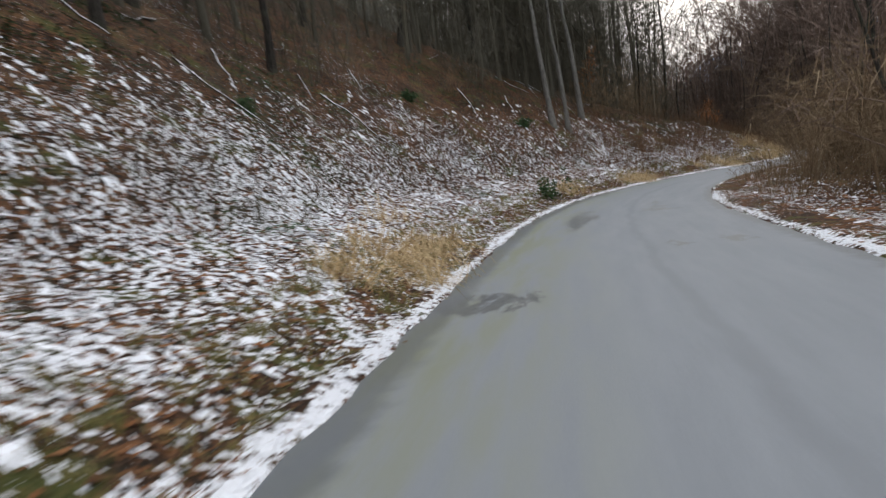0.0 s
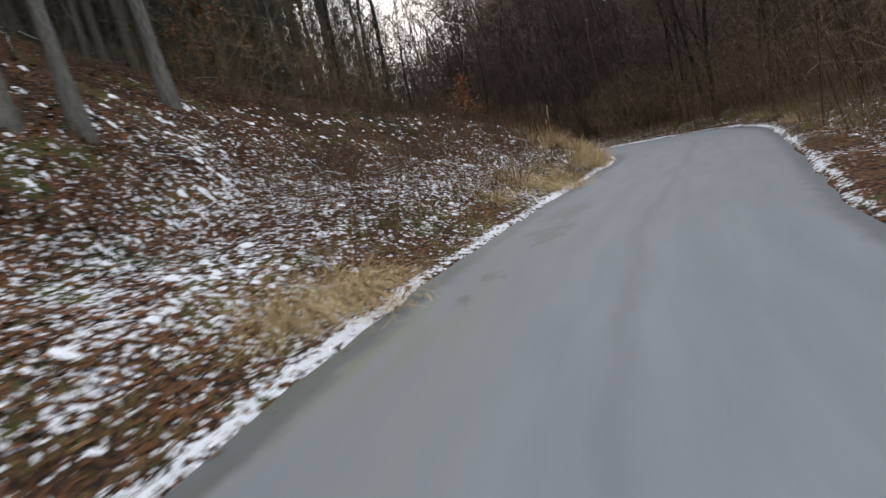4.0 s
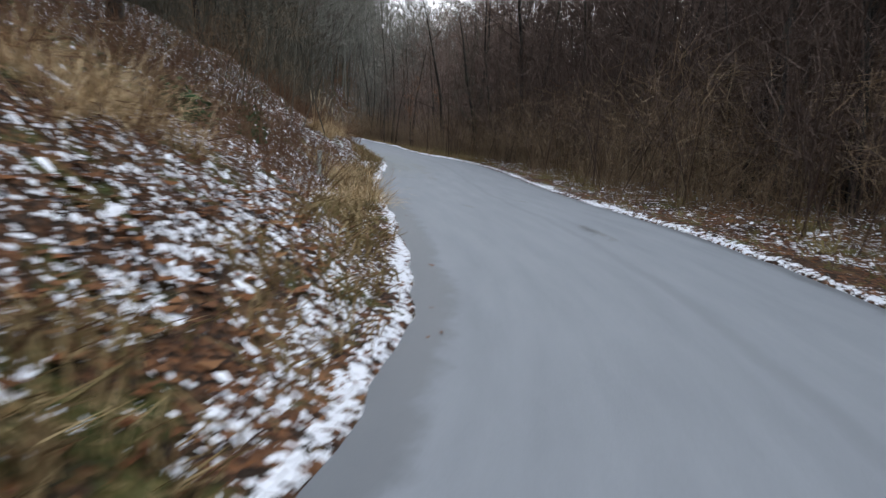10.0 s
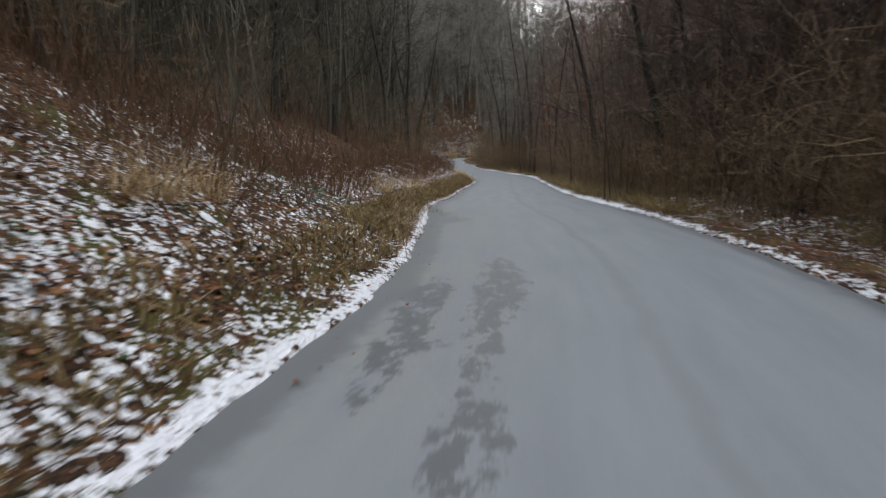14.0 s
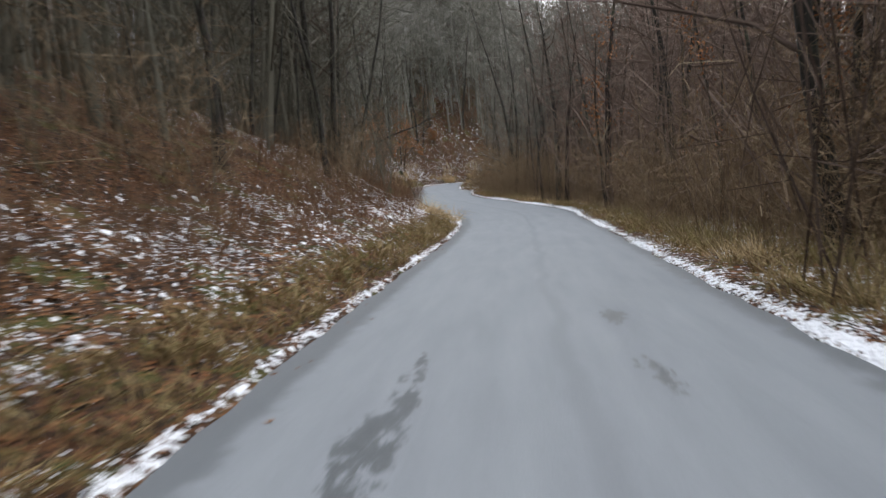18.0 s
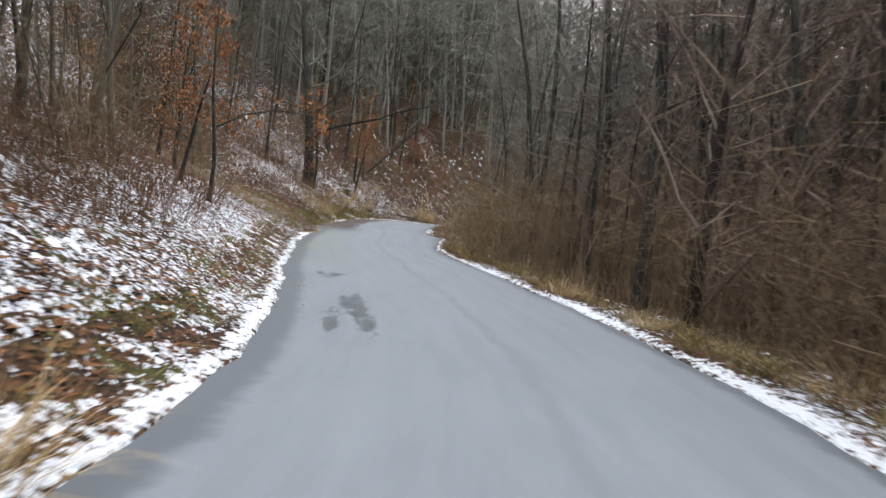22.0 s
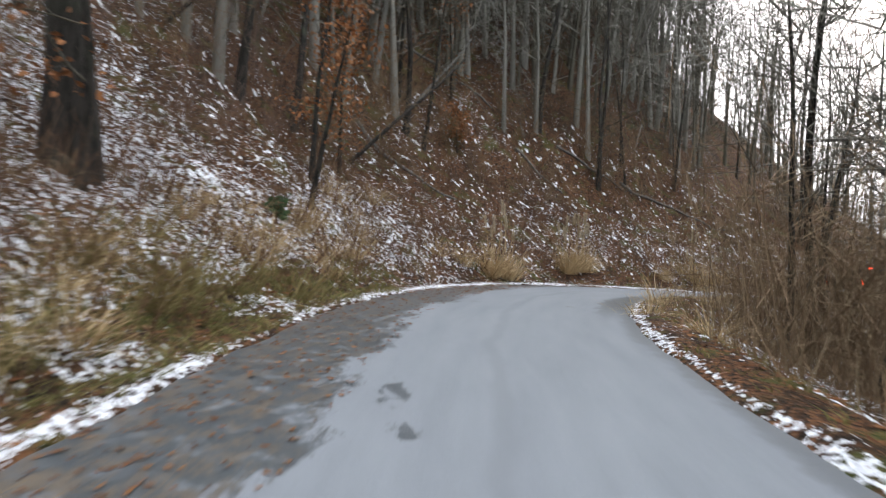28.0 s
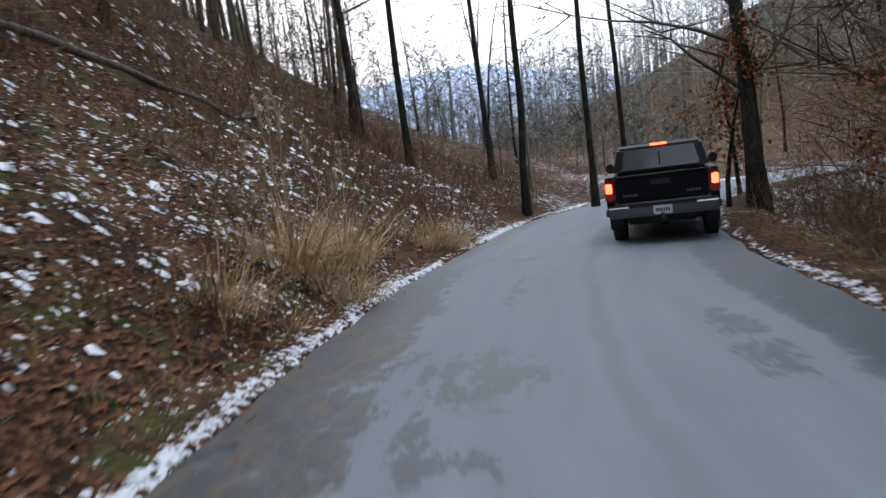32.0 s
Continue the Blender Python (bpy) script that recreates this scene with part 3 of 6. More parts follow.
# ---- ground, road, verges ----
gx, gy = grid_lines(-36, 66, .68), grid_lines(-22, 258, .68)
X, Y = np.meshgrid(gx, gy)
Z = height(X, Y)
nx, ny = len(gx), len(gy)
i = (np.arange(ny - 1) * nx)[:, None] + np.arange(nx - 1)[None]
ground = new("ground", make_mesh("ground", np.stack([X.ravel(), Y.ravel(), Z], 1), np.stack([i, i + 1, i + nx + 1, i + nx], -1).reshape(-1, 4), (GROUND,), True))
tagged(ground, "leaf-strewn forest floor under thin patchy snow", "ground", kind="structure")
idx, lat = locate(X, Y)
out = np.abs(lat) - LINE[idx, 3]
SNOW_LEFT = ([-90, 22, 34, 46, 58, 66, 74, 92, 104, 118, 126, 138, 150, 174, 186, 196, 202, 208, 300], [.64, .60, .47, .54, .62, .50, .43, .50, .46, .44, .33, .32, .56, .62, .56, .54, .40, .29, .28])
snowy = np.where(lat > 0, np.interp(RUN[idx], *SNOW_LEFT), np.interp(RUN[idx], [100, 112, 140, 155], [.40, .50, .50, .40])) + .14 * wave(X.ravel(), Y.ravel(), 9, 7) * .65 - np.where(lat > 0, np.clip((out - np.interp(RUN[idx], [44, 52, 70, 78], [3.2, 1.2, 1.2, 3.2])) / np.interp(RUN[idx], [44, 52, 70, 78], [9, 5, 5, 9]), 0, np.interp(RUN[idx], [50, 70, 90, 118, 128, 150, 174, 190, 198, 206], [.44, .34, .12, .20, .22, .20, .25, .05, .06, .14])), np.clip((out - 3) / 12, 0, .24))
track_off = np.abs(Y.ravel() - np.interp(-X.ravel(), -TRACK[:, 0], TRACK[:, 1]))
snowy -= .30 * np.exp(-(np.maximum(track_off - 1.5, 0) / 4.4) ** 2) * ((X.ravel() < 7) & (X.ravel() > -18))
a = ground.data.attributes.new("snow", "FLOAT", "POINT")
a.data.foreach_set("value", snowy.astype(np.float32))


def strip(name, lats, lift, mat, label, category, rough=0.0, crown=0.0):
    """A band laid along the road between offsets that may be functions of the run and the half width."""
    rows = []
    for k in range(0, len(LINE)):
        q = LINE[k]
        for l in lats:
            o = l(RUN[k], q[3])
            rows.append((q[0] + NOR[k, 0] * o, q[1] + NOR[k, 1] * o, q[2] + lift - crown * (o / q[3]) ** 2, o, RUN[k]))
    rows = np.array(rows)
    m = len(lats)
    i = (np.arange(len(LINE) - 1) * m)[:, None] + np.arange(m - 1)[None]
    faces = np.stack([i, i + m, i + m + 1, i + 1], -1).reshape(-1, 4)[:, ::-1]
    me = make_mesh(name, rows[:, :3], faces, (mat,), True)
    uv = me.uv_layers.new(name="UVMap")
    uv.data.foreach_set("uv", rows[faces.ravel(), 3:].astype(np.float32).ravel())
    return tagged(new(name, me), label, category, kind="structure")


def ragged(sign, seed, amount):
    return lambda s, h: sign * (h + amount * (math.sin(s * 1.7 + seed) + math.sin(s * 4.1 + 2 * seed) + .7 * math.sin(s * 9.3 + seed * 3)) / 2.7)


# damp stains: metres along, left of the middle, half length, half width
DAMP_A = [(8.9, 2.15, 0.7, 0.76), (12.9, -1.72, 0.47, 0.26), (12.9, -0.79, 0.47, 0.15), (19.3, 1.14, 2.62, 0.22), (19.3, 1.19, 0.95, 0.2), (19.8, 0.75, 0.95, 0.13), (20.3, -1.01, 0.14, 0.57), (20.8, -0.65, 0.24, 0.1), (21.3, -1.01, 0.48, 0.27), (21.8, 1.02, 0.24, 0.15), (22.9, -0.94, 0.48, 0.13), (35.5, 1.52, 0.24, 0.1), (36.5, 1.42, 0.14, 0.1), (39.0, 1.2, 0.95, 0.26), (39.5, 1.64, 0.24, 0.17), (41.5, 1.52, 0.95, 0.44), (79.1, -0.7, 1.45, 0.12), (81.6, 2.55, 0.24, 0.1), (82.6, 1.1, 0.14, 0.1), (83.6, 2.47, 0.14, 0.19), (84.6, -0.8, 0.14, 0.1), (87.1, 1.97, 0.14, 0.1), (91.6, 0.96, 0.24, 0.1), (91.6, 1.0, 0.71, 0.19)]
DAMP_B = [(91.6, 1.7, 0.14, 0.1), (91.6, 1.95, 0.24, 0.1), (92.1, 0.98, 0.14, 0.1), (92.6, 2.12, 0.24, 0.17), (93.1, 1.04, 0.24, 0.1), (94.7, 1.13, 0.96, 0.17), (96.7, 1.28, 1.19, 0.11), (96.7, 1.95, 1.43, 0.2), (98.7, 2.11, 1.43, 0.26), (99.2, 1.25, 2.14, 0.28), (99.7, 1.32, 2.14, 0.26), (110.7, 2.41, 0.71, 0.35), (108.6, 2.2, 0.9, 0.5), (121.2, 2.09, 0.48, 0.16), (123.7, 1.16, 2.37, 0.1), (123.7, 1.25, 0.71, 0.11), (125.2, -0.86, 0.47, 0.1), (127.7, -0.9, 0.47, 0.16), (159.6, 2.11, 0.26, 0.1), (160.2, 2.01, 1.5, 0.1), (160.7, 1.6, 2.38, 0.1), (161.6, 1.9, 1.2, 0.07), (166.1, 2.06, 0.51, 0.22), (166.4, 1.98, 0.14, 0.33), (174.1, 2.45, 0.14, 0.1)]
DAMP_C = [(174.4, 1.63, 0.14, 0.1), (174.6, 2.34, 0.14, 0.1), (190.6, 0.44, 0.15, 0.11), (191.7, 0.68, 0.39, 0.1), (199.8, 0.55, 0.24, 0.1), (200.4, -1.35, 0.14, 0.1), (209.6, 0.64, 0.14, 0.1), (209.6, 0.95, 0.25, 0.1), (213.1, 0.98, 0.24, 0.54), (214.1, -1.98, 0.72, 0.23), (215.7, 0.81, 0.24, 0.13), (215.7, 1.23, 0.14, 0.1), (216.2, 1.13, 0.24, 0.1), (216.7, 0.77, 0.24, 0.1), (217.2, -1.36, 0.72, 0.2), (217.2, 0.77, 0.72, 0.46), (217.2, 1.15, 0.24, 0.1), (217.7, 0.73, 0.24, 0.1), (218.2, -1.38, 0.72, 0.18), (220.7, 0.7, 0.96, 0.12), (223.7, 0.87, 0.24, 0.29)]
us = np.linspace(-.96, .96, 23)
road = strip("road", [ragged(1, 1, .07)] + [(lambda s, h, u=u: h * u) for u in us[::-1]] + [ragged(-1, 4, .07)],
             0, ASPHALT, "narrow worn grey asphalt road with damp dark patches", "road", crown=.04)
co = np.zeros(len(road.data.vertices) * 3, np.float32)
road.data.vertices.foreach_get("co", co)
idx, lat = locate(co[::3], co[1::3])
damp = np.zeros(len(idx))
for s, u, length, width in DAMP_A + DAMP_B + DAMP_C:
    damp = np.maximum(damp, 1.2 - ((RUN[idx] - s) / (length * 1.2 + .08)) ** 2 - ((lat - u) / (width * 1.2 + .05)) ** 2)
a = road.data.attributes.new("rim", "FLOAT", "POINT")
a.data.foreach_set("value", (LINE[idx, 3] - np.abs(lat) - .18 * (lat > 0)).astype(np.float32))
green = np.clip((lat - .3) / 2, 0, 1) * np.interp(RUN[idx], [-20, 0, 8, 34, 42, 92, 97, 112, 118, 166, 172, 182, 186], [.7, .7, 1, 1, 0, 0, .4, .4, 0, 0, .7, .7, 0])
a = road.data.attributes.new("algae", "FLOAT", "POINT")
a.data.foreach_set("value", green.astype(np.float32))
a = road.data.attributes.new("damp", "FLOAT", "POINT")
a.data.foreach_set("value", np.clip(damp, 0, 1.2).astype(np.float32))


def verge(name, side, label):
    """The strip between asphalt and bank, where thicker snow has stayed."""
    offs = np.array([-.10, .0, .1, .2, .32, .46, .62, .8, 1.0, 1.3])
    m = len(offs)
    ks = np.arange(0, len(LINE))
    edge = np.array([ragged(1, 1 if side > 0 else 4, .07)(RUN[k], LINE[k, 3]) for k in ks])
    dist = edge[:, None] + offs[None]
    x = LINE[ks, 0, None] + NOR[ks, 0, None] * dist * side
    y = LINE[ks, 1, None] + NOR[ks, 1, None] * dist * side
    z = height(x, y).reshape(x.shape)
    lump = np.interp(offs, [-.1, 0, .12, .3, .6, 1.3], [-.06, .015, .06, .07, .04, .004])
    jag = .55 + .45 * wave(x, y, .8, 8 + side).reshape(x.shape)
    base = np.where(offs[None] < .12, LINE[ks, 2, None] - .04, z)
    z = np.maximum(base, z) + lump[None] * (.5 + .6 * jag)
    z[:, 0] = LINE[ks, 2] - .14
    z[:, -1] = height(x[:, -1], y[:, -1]) - .03
    keep = np.interp(offs, [-.1, .04, .1, .18, .27, .8, 1.3], [.36, .72, .95, .62, .36, .33, .40])
    snow = keep[None] + (np.interp(RUN[ks], *SNOW_LEFT)[:, None] - .5 if side > 0 else 0) * .7 + .22 * wave(x, y, 6, 12 + side).reshape(x.shape) - (.12 if side < 0 else 0)
    if side < 0:
        snow = snow + .16 * (np.clip((RUN[ks] - 106) / 6, 0, 1) * np.clip((172 - RUN[ks]) / 8, 0, 1))[:, None]
    if side > 0:
        snow = snow - .16 * (np.clip((RUN[ks] - 112) / 6, 0, 1) * np.clip((150 - RUN[ks]) / 6, 0, 1))[:, None]
    if side > 0:
        snow = snow - .24 * (np.clip((RUN[ks] - 179) / 4, 0, 1) * np.clip((202 - RUN[ks]) / 5, 0, 1))[:, None]
    if side > 0:
        mouth = np.clip((3.4 - np.abs(y - 168.0)) / .8, 0, 1) * (x < 9)
        snow, z = snow - .6 * mouth, z - .10 * mouth
    else:
        snow = snow - .16 * np.clip((RUN[ks] - 174) / 6, 0, 1)[:, None]
    i = (np.arange(len(ks) - 1) * m)[:, None] + np.arange(m - 1)[None]
    f = np.stack([i, i + m, i + m + 1, i + 1], -1).reshape(-1, 4)
    me = make_mesh(name, np.stack([x.ravel(), y.ravel(), z.ravel()], 1), f[:, ::-1] if side > 0 else f, (GROUND,), True)
    a = me.attributes.new("snow", "FLOAT", "POINT")
    a.data.foreach_set("value", snow.ravel().astype(np.float32))
    return tagged(new(name, me), label, "verge", kind="structure")


verge("verge_1", 1, "narrow road verge with a ragged line of snow")
verge("verge_2", -1, "grassy road verge with broken snow and leaves")
# ---- woods and undergrowth ----
rng = np.random.RandomState(5)


def in_last_view(x, y):
    """Falling ground past the bend, kept open for the camera's last view of mountains."""
    a = np.degrees(np.arctan2(x - 5, y - 198))
    return (a > 26) & (a < 54) & (np.hypot(x - 5, y - 198) > 24) & (np.hypot(x - 5, y - 198) < 110)


def scatter(n, box, accept, seed):
    """Places on the ground within a box of the plan, kept where accept(run, left, beyond the edge, draw) allows, nearest the road first."""
    r = np.random.RandomState(seed)
    x, y = r.uniform(box[0], box[1], n), r.uniform(box[2], box[3], n)
    idx, lat = locate(x, y)
    out = np.abs(lat) - LINE[idx, 3]
    keep = accept(RUN[idx], lat, out, r.uniform(0, 1, n)) & ~in_last_view(x, y)
    x, y, out = x[keep], y[keep], out[keep]
    o = np.argsort(out)
    return np.stack([x, y, height(x, y) - .06], 1)[o], out[o]


def band(s, lo, hi, soft=6):
    return np.clip((s - lo) / soft, 0, 1) * np.clip((hi - s) / soft, 0, 1)


def on_side_track(x, y):
    return np.abs(y - np.interp(-x, -TRACK[:, 0], TRACK[:, 1])) < 2.6


def tree_rule(s, l, o, r):
    left = np.interp(s, [-90, 40, 48, 70, 80, 165, 172, 188, 196, 300], [.8, .8, .5, .45, .8, .8, .35, .6, .95, .9])
    start = np.interp(s, [-90, 40, 50, 80, 165, 175, 188, 200, 300], [7.5, 7.5, 6.5, 7.0, 4.6, 7, 7, 6, 6])
    right = np.interp(s, [-90, 20, 36, 105, 120, 170, 185, 300], [.5, .6, .9, .9, 1, .8, .45, .4])
    first = np.interp(s, [-90, 34, 110, 180, 300], [4, 3.4, 3.2, 4, 4])
    return np.where(l > 0, (o > start) & (r < left), (o > first) & (r < right)) & (o < 30)


def stand(mats, seed, tall, girth, first, limbs, subs, twigs, lean=.02):
    t, c = grow_tree(seed, tall, girth, first, limbs, subs, twigs, lean)
    return t.mesh("trunk", mats[0]), c.mesh("crown", mats[1])


def plant(kind, m, label, category="tree", group="", name="bare_tree"):
    ob = group_of(name, 0, 0, 0, 0, label, category, group)
    ob.matrix_basis = m
    part("trunk", kind[0], None, ob)
    part("crown", kind[1], None, ob)
    return ob


kinds = [stand((BARK, TWIG), 20 + k, 9 + 1.5 * k, .06 + .016 * k, .16, 13, 5, 5) for k in range(6)]
ruddy = [stand((BARK, RED_TWIG), 30 + k, 7.5 + 1.3 * k, .05 + .014 * k, .10, 15, 5, 5) for k in range(5)]
places, out = scatter(3600, (-36, 70, -20, 262), tree_rule, 11)
side = locate(places[:, 0], places[:, 1])[1]
for k, p in enumerate(places[:180]):
    kind = (kinds if side[k] > 0 else ruddy)
    plant(kind[k % len(kind)], pose(*p, rng.normal(0, 2.5), rng.normal(0, 2.5), rng.uniform(0, 360)) @ Matrix.Scale(rng.uniform(.8, 1.3), 4),
          "bare grey-brown broadleaf tree on the wooded slope" if side[k] > 0 else "bare reddish-brown twiggy tree in the roadside wood", group="bare trees by the road")


# tall vine-hung trees close by the road
tall_ruddy = [stand((BARK, RED_TWIG), 34 + k, 12.5 + 1.6 * k, .10 + .02 * k, .05, 25, 6, 6) for k in range(3)]
# the tall_ruddy trees again, in the shade-darkened twig colour
shade_vined = [stand((BARK, SHADE_VINE), 34 + k, 12.5 + 1.6 * k, .10 + .02 * k, .05, 25, 6, 6) for k in range(3)]
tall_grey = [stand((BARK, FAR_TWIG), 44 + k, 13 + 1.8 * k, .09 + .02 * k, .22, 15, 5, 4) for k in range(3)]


def clear_of_road(x, y, room):
    """Whether places lie that far outside every stretch of the road."""
    idx, lat = locate(x, y)
    return np.abs(lat) - LINE[idx, 3] > room


def roadside(kind, name, n, seed, lo, hi, near, far, label, size=(.85, 1.2), side=-1):
    q = np.random.RandomState(seed)
    for k in range(n):
        s, o = q.uniform(lo, hi), near + (far - near) * q.uniform() ** 1.2
        i = int(np.searchsorted(RUN, s))
        x, y = LINE[i, :2] + side * NOR[i] * (LINE[i, 3] + o)
        if not clear_of_road([x], [y], .8 * near)[0]:
            continue
        plant(kind[k % 3], pose(x, y, at(x, y) - .08, q.normal(0, 3), q.normal(0, 3), q.uniform(0, 360)) @ Matrix.Scale(q.uniform(*size), 4), label, group="bare trees by the road", name=name)


roadside(tall_ruddy, "vine_hung_tree", 58, 77, 112, 168, 2.9, 15, "tall reddish-brown bare tree hung with dead vines")
roadside(shade_vined, "vine_hung_tree", 70, 78, 38, 114, 3.6, 16, "tall reddish-brown bare tree hung with dead vines")
roadside(tall_grey, "slim_tree", 56, 79, 168, 214, 3.2, 24, "tall slim grey bare tree below the road")
roadside(tall_grey, "slim_tree", 16, 82, 166, 184, 4.0, 14, "tall slim grey bare tree below the road", (1.1, 1.35))
roadside(tall_grey, "slim_tree", 20, 80, 230, 268, 3, 22, "tall slim grey bare tree below the road", (.6, 1))
roadside(tall_grey, "slim_tree", 9, 81, 230, 262, 4, 16, "tall slim grey bare tree beyond the bend", (.5, .85), 1)

old_trunks = [stand((BARK, SHADE_VINE), 54 + k, 14 + k, .16 + .03 * k, .25, 14, 5, 5) for k in range(3)]
roadside(old_trunks, "old_tree", 12, 83, 114, 168, 2.8, 8, "dark thick-trunked bare tree at the edge of the wood", (.8, 1.1))
roadside(old_trunks, "old_tree", 9, 84, 92, 158, 5.5, 12, "dark thick-trunked bare tree on the bank", (.8, 1.1), 1)
roadside(old_trunks, "old_tree", 9, 85, -2, 46, 9, 17, "dark thick-trunked bare tree on the snowy slope", (.9, 1.2), 1)
roadside(old_trunks, "old_tree", 9, 86, 44, 112, 4.5, 11, "dark thick-trunked bare tree at the edge of the wood", (.8, 1.1))


def thin_tree(seed, tall, girth, limbs, subs, twigs, stout):
    t, c = grow_tree(seed, tall, girth, .12, limbs, subs, twigs, .04, 4, 4, False, stout)
    return np.concatenate([t.arrays()[0], c.arrays()[0]]), np.concatenate([t.arrays()[1], c.arrays()[1] + t.n])


def woods(spots, arrays, mat, label):
    me = make_mesh("far_woods", *spread_copies(arrays, spots, rng, .75, 1.45), (mat,), True)
    tagged(new("far_woods", me), label, "woods", kind="stuff")


mid = places[180:]
mid_side = side[180:]
for k in range(2):
    woods(mid[mid_side > 0][k:760:2], thin_tree(90 + k, 13, .085, 13, 4, 4, 2.0), TWIG, "bare grey winter woods climbing the slope")
    woods(mid[mid_side <= 0][k:760:2], thin_tree(92 + k, 12, .07, 13, 4, 4, 2.0), RED_TWIG, "bare reddish-brown woods beside the road")
def sparse_tree(seed, tall, girth, limbs, stout):
    t, c = grow_tree(seed, tall, girth, .1, limbs, 1, 4, .04, 3, 3, False, stout)
    return np.concatenate([t.arrays()[0], c.arrays()[0]]), np.concatenate([t.arrays()[1], c.arrays()[1] + t.n])


def grove(n, seed, box, arrays, mat, label, keep=lambda s, l, o: o > 5):
    p, o = scatter(n, box, lambda s, l, o, r: keep(s, l, o), seed)
    woods(p, arrays, mat, label)


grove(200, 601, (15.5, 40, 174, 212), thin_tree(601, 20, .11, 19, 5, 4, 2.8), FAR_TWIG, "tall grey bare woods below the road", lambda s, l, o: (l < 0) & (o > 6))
grove(150, 602, (33, 66, 84, 128), thin_tree(602, 17, .11, 14, 4, 4, 3.4), RED_TWIG, "tall bare woods climbing the hill", lambda s, l, o: (l < 0) & (o > 8))
low = np.random.RandomState(603)
low = np.stack([low.uniform(12, 75, 330), low.uniform(214, 290, 330)], 1)
low = low[(np.abs(locate(*low.T)[1]) > 4.6) & in_last_view(*low.T)]
woods(np.c_[low, height(*low.T) - .06], thin_tree(603, 5.2, .05, 14, 4, 4, 1.6), FAR_TWIG, "grey-brown woods beyond the bend, kept low to fit the camera's view")
grove(620, 604, (-40, 22, 188, 236), thin_tree(604, 18, .11, 17, 5, 5, 1.9), HAZE_TWIG, "tall close-set bare trees on the steep hill", lambda s, l, o: (l > 0) & (o > 7) & (o < 34) & (s > 192) & (s < 230))
grove(300, 605, (-4, 26, 100, 164), thin_tree(605, 17, .10, 14, 4, 4, 2.2), TWIG, "tall bare woods on the bank", lambda s, l, o: (l > 0) & (o > 6.5) & (o < 24))
grove(110, 606, (12, 38, 130, 174), thin_tree(606, 15.5, .11, 14, 4, 4, 2.2), RED_TWIG, "tall bare woods inside the bend", lambda s, l, o: (l < 0) & (o > 7.5) & (o < 20))
grove(110, 607, (30, 52, 72, 122), thin_tree(607, 10.5, .08, 15, 4, 4, 2.0), SHADE_VINE, "tall bare woods close beside the road", lambda s, l, o: (l < 0) & (o > 4) & (o < 14))
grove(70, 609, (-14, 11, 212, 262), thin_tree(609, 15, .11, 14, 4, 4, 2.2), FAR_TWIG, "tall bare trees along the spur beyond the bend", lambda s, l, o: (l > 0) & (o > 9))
grove(150, 608, (3, 24, 44, 84), thin_tree(608, 17, .11, 16, 5, 4, 2.4), TWIG, "tall bare woods on the ridge", lambda s, l, o: (l > 0) & (o > 9) & (o < 30))
more, out = scatter(52000, (-85, 165, -70, 340), lambda s, l, o, r: (o > 26) & (o < np.where((l < 0) & (s < 118), 130, 90)) & ((l > 0) | (s < 125) | (o > 55) | (r < .25)), 12)
across_valley, out = scatter(1500, (85, 230, 220, 360), lambda s, l, o, r: o > 50, 15)
more = np.concatenate([more, across_valley])
more = more[rng.permutation(len(more))]
m_side = locate(more[:, 0], more[:, 1])[1]
for k in range(2):
    woods(more[m_side > 0][k:2400:2], sparse_tree(95 + k, 16, .10, 8, 5.5), HAZE_TWIG, "dense bare winter woods covering the hills")
    woods(more[m_side <= 0][k:3000:2], sparse_tree(97 + k, 15, .09, 8, 5.5), RED_TWIG, "dense bare winter woods covering the hills")


def brush_rule(s, l, o, r):
    left = np.interp(s, [-90, 40, 50, 75, 85, 165, 172, 190, 200, 300], [.5, .5, .4, .5, .75, .7, .2, .25, .5, .5])
    start = np.interp(s, [-90, 40, 50, 80, 165, 180, 300], [8, 7, 5, 5.5, 3.6, 4.5, 4.0])
    right = np.interp(s, [-90, 15, 34, 108, 118, 172, 184, 300], [.5, .6, .8, .8, 1, 1, .55, .4])
    first = np.interp(s, [-90, 20, 36, 110, 130, 175, 185, 300], [2.0, 1.8, 1.7, 1.6, 1.8, 1.5, 1.7, 2.2])
    return np.where(l > 0, (o > start) & (r < left), (o > first) & (r < right)) & (o < 16)


def beside(n, seed, lo, hi, near, far, side):
    """Random places in a band beside the road, nearest first."""
    q = np.random.RandomState(seed)
    s, o = q.uniform(lo, hi, n), near + (far - near) * q.uniform(0, 1, n)
    i = np.clip(np.searchsorted(RUN, s), 0, len(LINE) - 1)
    d = side * (LINE[i, 3] + o)
    x, y = LINE[i, 0] + NOR[i, 0] * d, LINE[i, 1] + NOR[i, 1] * d
    keep = brush_rule(s, d, o, q.uniform(0, 1, n)) & clear_of_road(x, y, 1.3) & ~(on_side_track(x, y) & (x < 4))
    x, y, o = x[keep], y[keep], o[keep]
    k = np.argsort(o)
    return np.stack([x, y, height(x, y) - .06], 1)[k]


